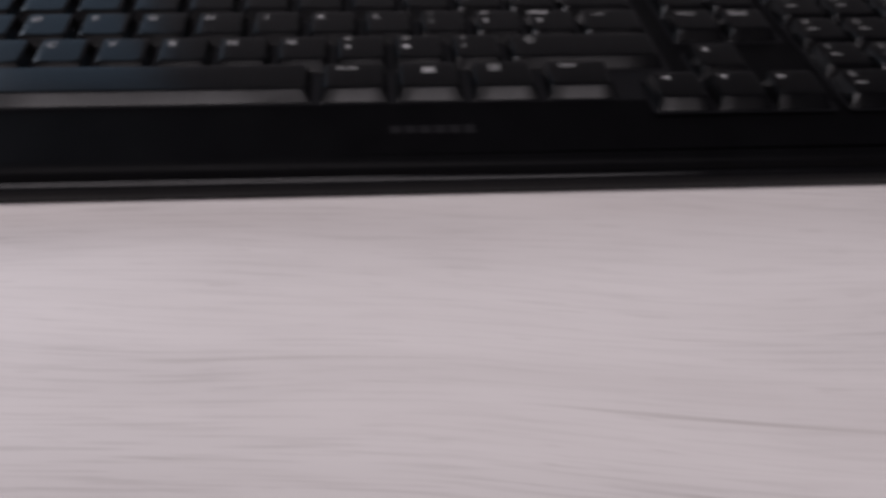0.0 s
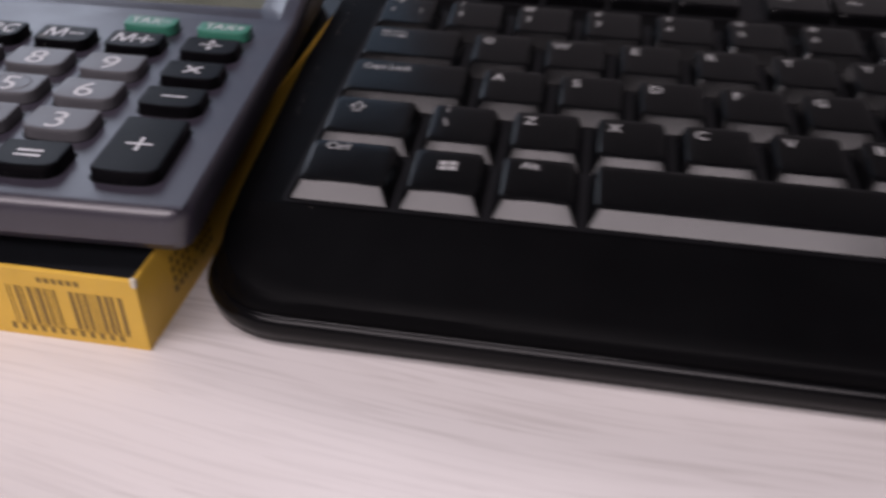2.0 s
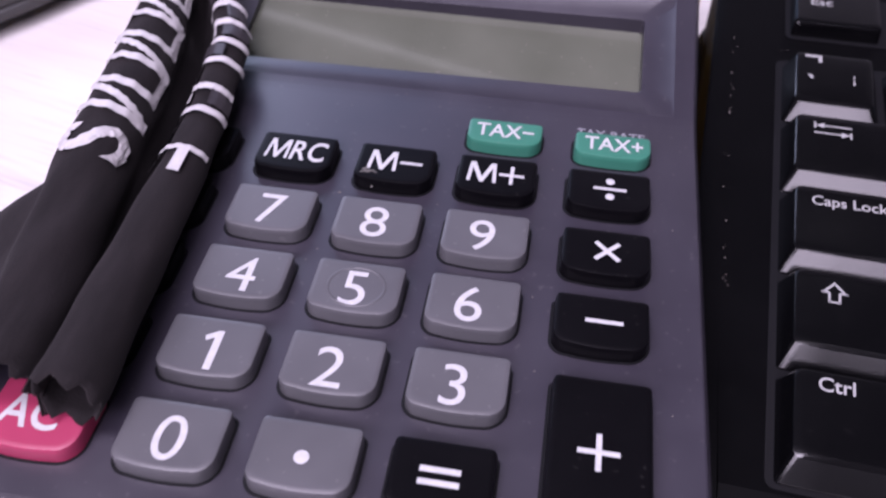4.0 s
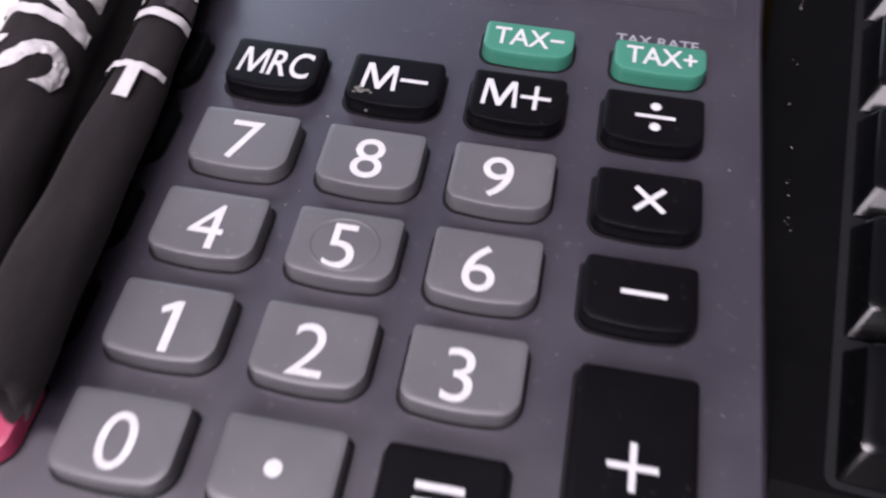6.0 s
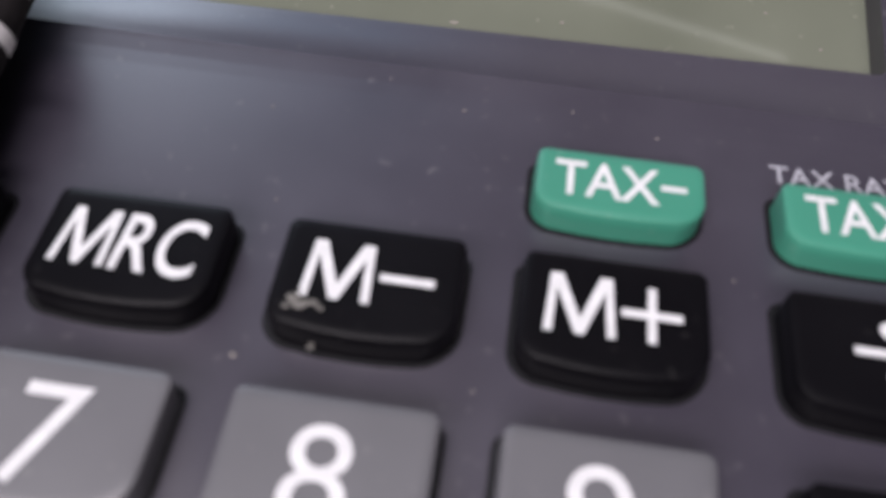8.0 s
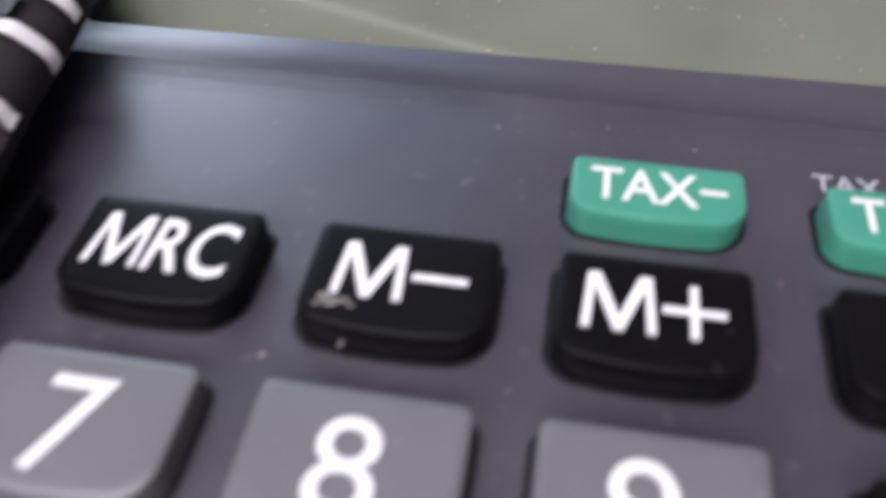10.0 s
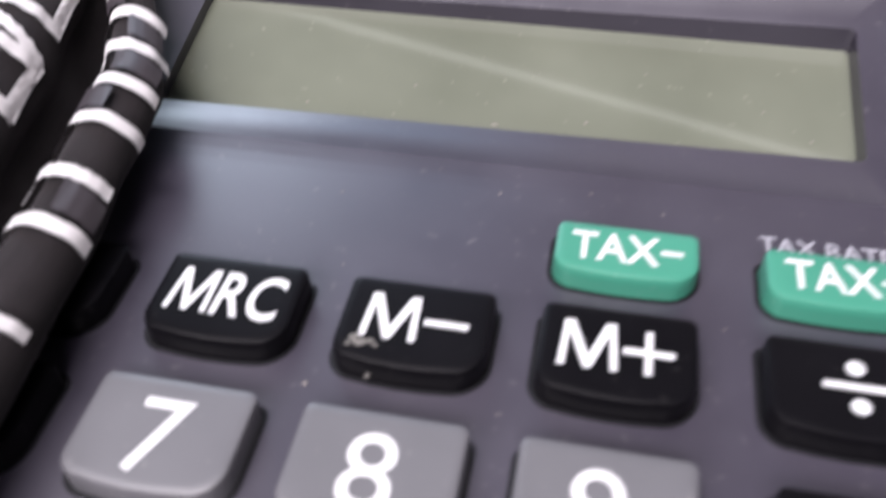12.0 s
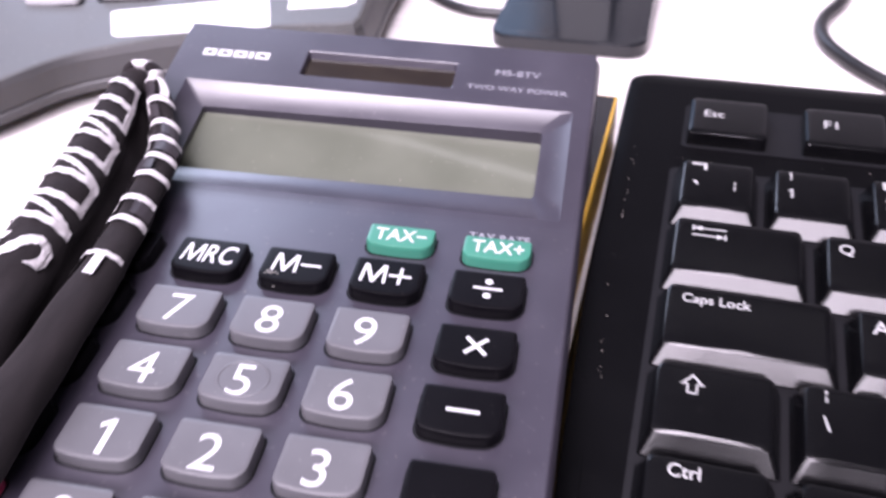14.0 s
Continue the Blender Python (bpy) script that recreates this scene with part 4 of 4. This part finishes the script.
# ---------------------------------------------------------------- folded cloth over the calculator's left edge
def along(table, y):
    """Smooth look-up in rows of (y, value...)."""
    if y <= table[0][0]:
        return table[0][1:]
    for a, b in zip(table, table[1:]):
        if y <= b[0]:
            t = (y - a[0]) / (b[0] - a[0])
            t = t * t * (3 - 2 * t) * 0.5 + t * 0.5
            return [p + (q - p) * t for p, q in zip(a[1:], b[1:])]
    return table[-1][1:]


ROLL_A = [(-27, -37.2, 5.0, 5.0), (-5, -40.0, 5.4, 5.3), (13, -42.6, 5.9, 5.6), (30, -44.4, 5.7, 5.5), (46, -47.0, 5.6, 5.2), (60, -49.4, 6.0, 4.3), (68, -50.4, 7.2, 3.4), (75, -49.6, 8.2, 2.6)]
ROLL_B = [(-27, -28.6, 4.6, 4.7), (2, -29.8, 4.0, 4.1), (16, -30.4, 3.7, 3.7), (28, -31.4, 3.2, 3.3), (40, -33.0, 3.2, 3.2), (50, -34.2, 3.4, 3.1), (58, -37.2, 4.2, 2.8), (67, -41.6, 6.0, 2.6), (75, -46.4, 7.6, 2.3)]


def on_roll(roll, angle, y, lift=0.0):
    x, h, r = along(roll, y)
    wob = 1 + 0.03 * math.sin(y * 0.35 + angle * 2.0)
    a = radians(angle)
    return (x + (r * wob + lift) * math.cos(a), h + (r * wob * 0.96 + lift) * math.sin(a))


def cloth():
    ob = empty("folded_cloth", CALC, "black knitted cloth with white print, folded in two rolls", "cloth")
    rows = []
    ys = [-27 + i * 1.5 for i in range(68)]
    for i, y in enumerate(ys):
        row = []
        flare = max(0.0, min(1.0, (15 - y) / 22))
        m = 14
        lx, lh = on_roll(ROLL_A, 185, y)
        for k in range(m):                      # loose sheet hanging off to the left, or tucked under
            t = 1 - k / m
            a = 185 + 120 * t
            ux, uh = on_roll(ROLL_A, a, y, -0.2)
            ox = lx - 62 * flare * t
            oh = lh - 44 * flare * t ** 1.15 + 0.9 * math.sin(t * 7 + y * 0.16) * t
            oh = max(oh, -32.2)
            b = min(1.0, flare * 3)
            row.append((ux + (ox - ux) * b, uh + (oh - uh) * b))
        for k in range(22):
            row.append(on_roll(ROLL_A, 185 - k * 205 / 21, y))
        ax, ah = row[-1]
        bx, bh = on_roll(ROLL_B, 200, y)
        for k in (0.3, 0.6):
            row.append((ax + (bx - ax) * k, max(-2.0, min(ah, bh) - 5.0 * (1 - abs(k - 0.45)))))
        for k in range(30):
            row.append(on_roll(ROLL_B, 200 - k * 360 / 29, y, -0.02 * k))
        rows.append([(x * MM, (y + (0.9 * (1 if (j // 2) % 2 else -1) * (0.6 + 0.4 * math.sin(j * 1.7)) if i == 0 else 0.0)) * MM, h * MM) for j, (x, h) in enumerate(row)])
    vs, fs = loft(rows, False, False, False)
    fabric = place("fabric", mesh_of("fabric", vs, fs, M_CLOTH, True), ob)
    mod = fabric.modifiers.new("thickness", "SOLIDIFY")
    mod.thickness, mod.offset = 0.0003, 0.0

    layers = []

    def wrapped(name, flat, roll, ink=M_CLOTH_INK):
        """A flat print (y along, angle across) laid on a roll, each a little over the last."""
        layers.append(name)
        verts, faces = flat
        bm = bmesh.new()
        bv = [bm.verts.new((y, a / 12.0, 0)) for y, a in verts]
        for f in faces:
            try:
                bm.faces.new([bv[k] for k in f])
            except ValueError:
                pass
        bmesh.ops.triangulate(bm, faces=bm.faces)
        for _ in range(4):
            long_edges = [e for e in bm.edges if e.calc_length() > 0.9]
            if not long_edges:
                break
            bmesh.ops.subdivide_edges(bm, edges=long_edges, cuts=1)
            bmesh.ops.triangulate(bm, faces=bm.faces)
        for v in bm.verts:
            y, a = v.co.x, v.co.y * 12.0
            x, h = on_roll(roll, a, y, 0.42 + 0.012 * len(layers))
            v.co = (x * MM, y * MM, h * MM)
        bmesh.ops.recalc_face_normals(bm, faces=bm.faces)
        me = bpy.data.meshes.new("print")
        bm.to_mesh(me)
        bm.free()
        me.materials.append(ink)
        for poly in me.polygons:
            poly.use_smooth = True
        place(name, me, ob)

    def letter(w, y0, length, a0, a1, roll):
        vs, fs, x0, x1, b0, b1 = GLYPH[w]
        flat = [(y0 + (x - x0) / (x1 - x0) * length, a0 + (y - b0) / (b1 - b0) * (a1 - a0)) for x, y, z in vs]
        wrapped("white_print", (flat, fs), roll)

    def quad(y0, y1, a0, a1, roll, skew=0.0):
        wrapped("white_print", ([(y0, a0), (y1, a0), (y1 + skew, a1), (y0 + skew, a1)], [(0, 1, 2, 3)]), roll)

    letter("S ", 9.3, 6.8, 22, 138, ROLL_A)
    # further letters, seen as bands across the roll with strokes between them
    for i, y in enumerate((18.6, 25.2, 32.0, 38.6, 45.6, 52.4, 59.0, 65.6)):
        quad(y, y + 1.8, 14, 150, ROLL_A, 1.6)
        if i in (0, 2, 4):
            quad(y + 0.6, y + 2.3, 16, 140, ROLL_A, 6.4)
        if i in (1, 3, 5, 6):
            quad(y + 0.3, y + 7.4, 13, 30, ROLL_A, 0.5)
    # the second roll shows a T and cut lines of print
    quad(16.4, 17.6, 25, 160, ROLL_B)
    quad(11.4, 16.6, 70, 94, ROLL_B)
    quad(14.0, 16.6, 150, 162, ROLL_B, -1.0)
    for y, a0, a1 in ((26.6, 10, 170), (32.8, 20, 150), (40.6, 5, 165), (46.4, 15, 160), (52.0, 10, 150), (57.5, 15, 165), (64.0, 20, 150)):
        quad(y, y + 1.6, a0, a1, ROLL_B, 0.3)
        quad(y - 2.4, y + 0.2, a1 - 12, a1, ROLL_B, -0.3)
    quad(66.0, 71.5, 52, 84, ROLL_B)
    for y0, y1, a0, a1 in ((48.6, 51.4, 30, 110), (42.6, 45.8, 85, 150), (28.6, 32.0, 20, 80), (54.0, 57.0, 25, 90), (59.5, 63.0, 100, 160), (65.6, 70.5, 105, 165)):
        wrapped("faded_print", ([(y0, a0), (y1, a0), (y1 + 0.8, a1), (y0 + 0.4, a1)], [(0, 1, 2, 3)]), ROLL_B, M_CLOTH_FADED)
    # the open fold at the upper end: a thick hem round a dark hole, with print on its rim
    hub, tilt = Vector((-48.4, 73.4, 8.6)), Matrix.Rotation(radians(-40), 3, "X")

    def hem(r, tube_r, a0, a1, n):
        out = []
        for i in range(n + 1):
            a = radians(a0 + (a1 - a0) * i / n)
            ray = Vector((math.cos(a), 0, math.sin(a)))
            row = []
            for j in range(10):
                q = 2 * math.pi * j / 10
                p = ray * (r * (1 + 0.06 * math.sin(3 * a)) + tube_r * math.cos(q)) + Vector((0, 1.5 * tube_r * math.sin(q), 0))
                row.append(tuple((hub + tilt @ Vector((p.x * 0.95, p.y, p.z * 0.8))) * MM))
            out.append(row)
        return out

    place("hem", mesh_of("hem", *loft(hem(3.3, 1.5, 0, 360, 36)), M_CLOTH, True), ob, label="open fold at the end of the cloth")
    for a0, a1 in ((65, 120), (-45, 25)):
        place("white_print", mesh_of("white_print", *loft(hem(3.35, 1.56, a0, a1, 10)), M_CLOTH_INK, True), ob)
    return ob


cloth()

# ---------------------------------------------------------------- things further back on the desk
def inset_loop(pts, d):
    """A closed plan loop moved inwards by d (mm)."""
    out, n = [], len(pts)
    for i in range(n):
        a, b, c = Vector(pts[i - 1]), Vector(pts[i]), Vector(pts[(i + 1) % n])
        t = ((b - a).normalized() + (c - b).normalized())
        t = t.normalized() if t.length > 1e-6 else (c - b).normalized()
        out.append((b.x - t.y * d, b.y + t.x * d))
    return out


def desk_phone():
    ob = empty("desk_phone", pose(0, 0, 0), "grey desk telephone with curved dark base and white paper labels", "telephone")
    front = spline([(-300, 20, 0), (-245, 48, 0), (-213, 80, 0), (-197, 103, 0), (-185.5, 123, 0), (-172, 134, 0), (-150, 146, 0), (-125, 154, 0), (-107, 158, 0)], 6)
    loop = [(p.x, p.y) for p in front] + [(-101, 161), (-99.5, 166), (-104, 200), (-112, 330), (-120, 336), (-296, 336), (-302, 330)]

    def ringz(d, z):
        return [(x * MM, y * MM, (z(x, y) if callable(z) else z) * MM) for x, y in inset_loop(loop, d)]

    def skin(x, y):
        return 17.0 + max(0, y - 130) * 0.05

    place("base", mesh_of("base", *loft([ringz(9.0, 0.1), ringz(8.0, 3.6), ringz(0.8, 4.2), ringz(0.0, 5.0), ringz(0.0, 7.2), ringz(0.9, 7.9)]), M_PHONE_BASE), ob, label="dark grey lower shell")
    place("shell", mesh_of("shell", *loft([ringz(0.9, 7.7), ringz(0.4, 8.4), ringz(1.6, 14.6), ringz(2.4, 16.4)]), M_PHONE_BASE), ob, label="dark grey curved front band")
    place("top_panel", mesh_of("top_panel", *loft([ringz(2.2, 15.6), ringz(2.6, lambda x, y: skin(x, y) - 0.4), ringz(3.6, skin)]), M_PHONE), ob, label="grey top panel")

    def sheet(name, corners, mat, label):
        vs = [(x * MM, y * MM, (skin(x, y) + lift) * MM) for lift in (0.02, 0.25) for x, y in corners]
        n = len(corners)
        fs = [tuple(range(n))[::-1], tuple(range(n, 2 * n))] + [(i, (i + 1) % n, n + (i + 1) % n, n + i) for i in range(n)]
        place(name, mesh_of(name, vs, fs, mat), ob, label=label)

    sheet("paper_label", [(-174.5, 141.2), (-130.5, 154.8), (-128.3, 156.0), (-136.4, 173.0), (-138.5, 173.4), (-184.0, 157.0), (-185.6, 155.4), (-177.0, 142.0)], M_PAPER, "white paper label strip")
    sheet("paper_label", [(-127, 167), (-109, 172.4), (-106.5, 175), (-108.8, 183), (-131, 178.5)], M_PAPER, "white paper label strip")
    for cx, cy, a in ((-211, 158, 14), (-186, 166, 14), (-161, 175, 14), (-136, 184, 14)):
        x0, x1, y0, y1 = -9.5, 9.5, -5, 5
        k = place("key", mesh_of("key", *slab(x0, x1, y0, y1, 0, 3.0, [2] * 4, 0.8), M_PHONE_KEY), ob, pose(cx * MM, (cy + 4) * MM, (skin(cx, cy) - 0.2) * MM, 0, 0, a), "pale grey line key")
        place("key_gap", mesh_of("key_gap", *slab(x0 - 1.6, x1 + 1.6, y0 - 1.2, y1 + 1.2, 0, 0.5, [2] * 4, 0.1), M_WELL_SHADE), ob, pose(cx * MM, (cy + 4) * MM, (skin(cx, cy) - 0.25) * MM, 0, 0, a))
    return ob


def black_stand():
    ob = empty("device_stand", pose(0, 0, 0), "glossy black rounded device stand behind the calculator", "stand")

    def lean(x, y):
        return 5.6 + max(0.0, y - 197) * 0.10

    rings = [rounded(-66 + i, -13.8 - i, 188.5 + i, 262 - i, z, [max(0.5, 7 - i)] * 4, 6) for i, z in
             ((1.0, 0.1), (0.2, 0.6), (0.0, 4.6), (0.4, 5.4), (1.2, lambda x, y: lean(x, y) - 0.1), (2.4, lean))]
    place("foot", mesh_of("foot", *loft(rings), M_GLOSS_BLACK), ob)
    rings = [rounded(-56 + i, -24 - i, 222 + k, 256, z, [3] * 4, 4) for i, k, z in ((0, 0, 7.0), (4, 4, 14), (6, 7, 60), (6.5, 8, 62))]
    place("neck", mesh_of("neck", *loft(rings), M_GLOSS_BLACK), ob)
    place("label_strip", mesh_of("label_strip", *slab(-43.5, -34.5, 216.3, 218.4, 0, 0.25, [0.3] * 4, 0.1), M_PAPER), ob, Matrix.Translation((0, 0, 7.58 * MM)), "small white strip")
    return ob


def cable(label, ctrl, r):
    c = new("cable", mesh_of("cable", *tube(spline(ctrl, 8), r, 12), M_CABLE, True))
    tagged(c, label, "cable", "cables on the desk")


desk_phone()
black_stand()
cable("thick black cable curving over the desk behind the keyboard", [(62, 330, 2.6), (56, 275, 2.6), (49, 243, 2.6), (42, 226, 2.6), (40.5, 214, 2.6), (44.5, 201, 2.6), (57, 184, 2.6), (80, 168, 2.6), (120, 158, 2.6), (170, 160, 2.6)], 2.1)
cable("black cable beside the device stand", [(-130, 300, 1.9), (-110, 240, 1.9), (-92, 220, 1.9), (-78, 212.5, 1.9), (-62, 211.5, 1.9)], 1.8)


def paper_sheet():
    vs = []
    corners = [(140, 213), (238, 199), (262, 300), (170, 318)]
    n = 8
    for i in range(n + 1):
        for j in range(n + 1):
            u, v = i / n, j / n
            a, b, c, d = [Vector(p) for p in corners]
            p = (a * (1 - u) + b * u) * (1 - v) + (d * (1 - u) + c * u) * v
            vs.append((p.x * MM, p.y * MM, (0.15 + 0.8 * abs(math.sin(3 * u + 2 * v)) * v) * MM))
    fs = [(i * (n + 1) + j, (i + 1) * (n + 1) + j, (i + 1) * (n + 1) + j + 1, i * (n + 1) + j + 1) for i in range(n) for j in range(n)]
    ob = new("paper_sheet", mesh_of("paper_sheet", vs, fs, M_PAPER, True))
    mod = ob.modifiers.new("thickness", "SOLIDIFY")
    mod.thickness = 0.0001
    tagged(ob, "white sheet of paper lying behind the keyboard", "paper")


paper_sheet()
nb = new("notebook", mesh_of("notebook", *slab(258, 400, 208, 330, 0.05, 9, [3] * 4, 1.0), M_DARK_LEATHER))
tagged(nb, "dark brown closed notebook lying behind the keyboard", "notebook")
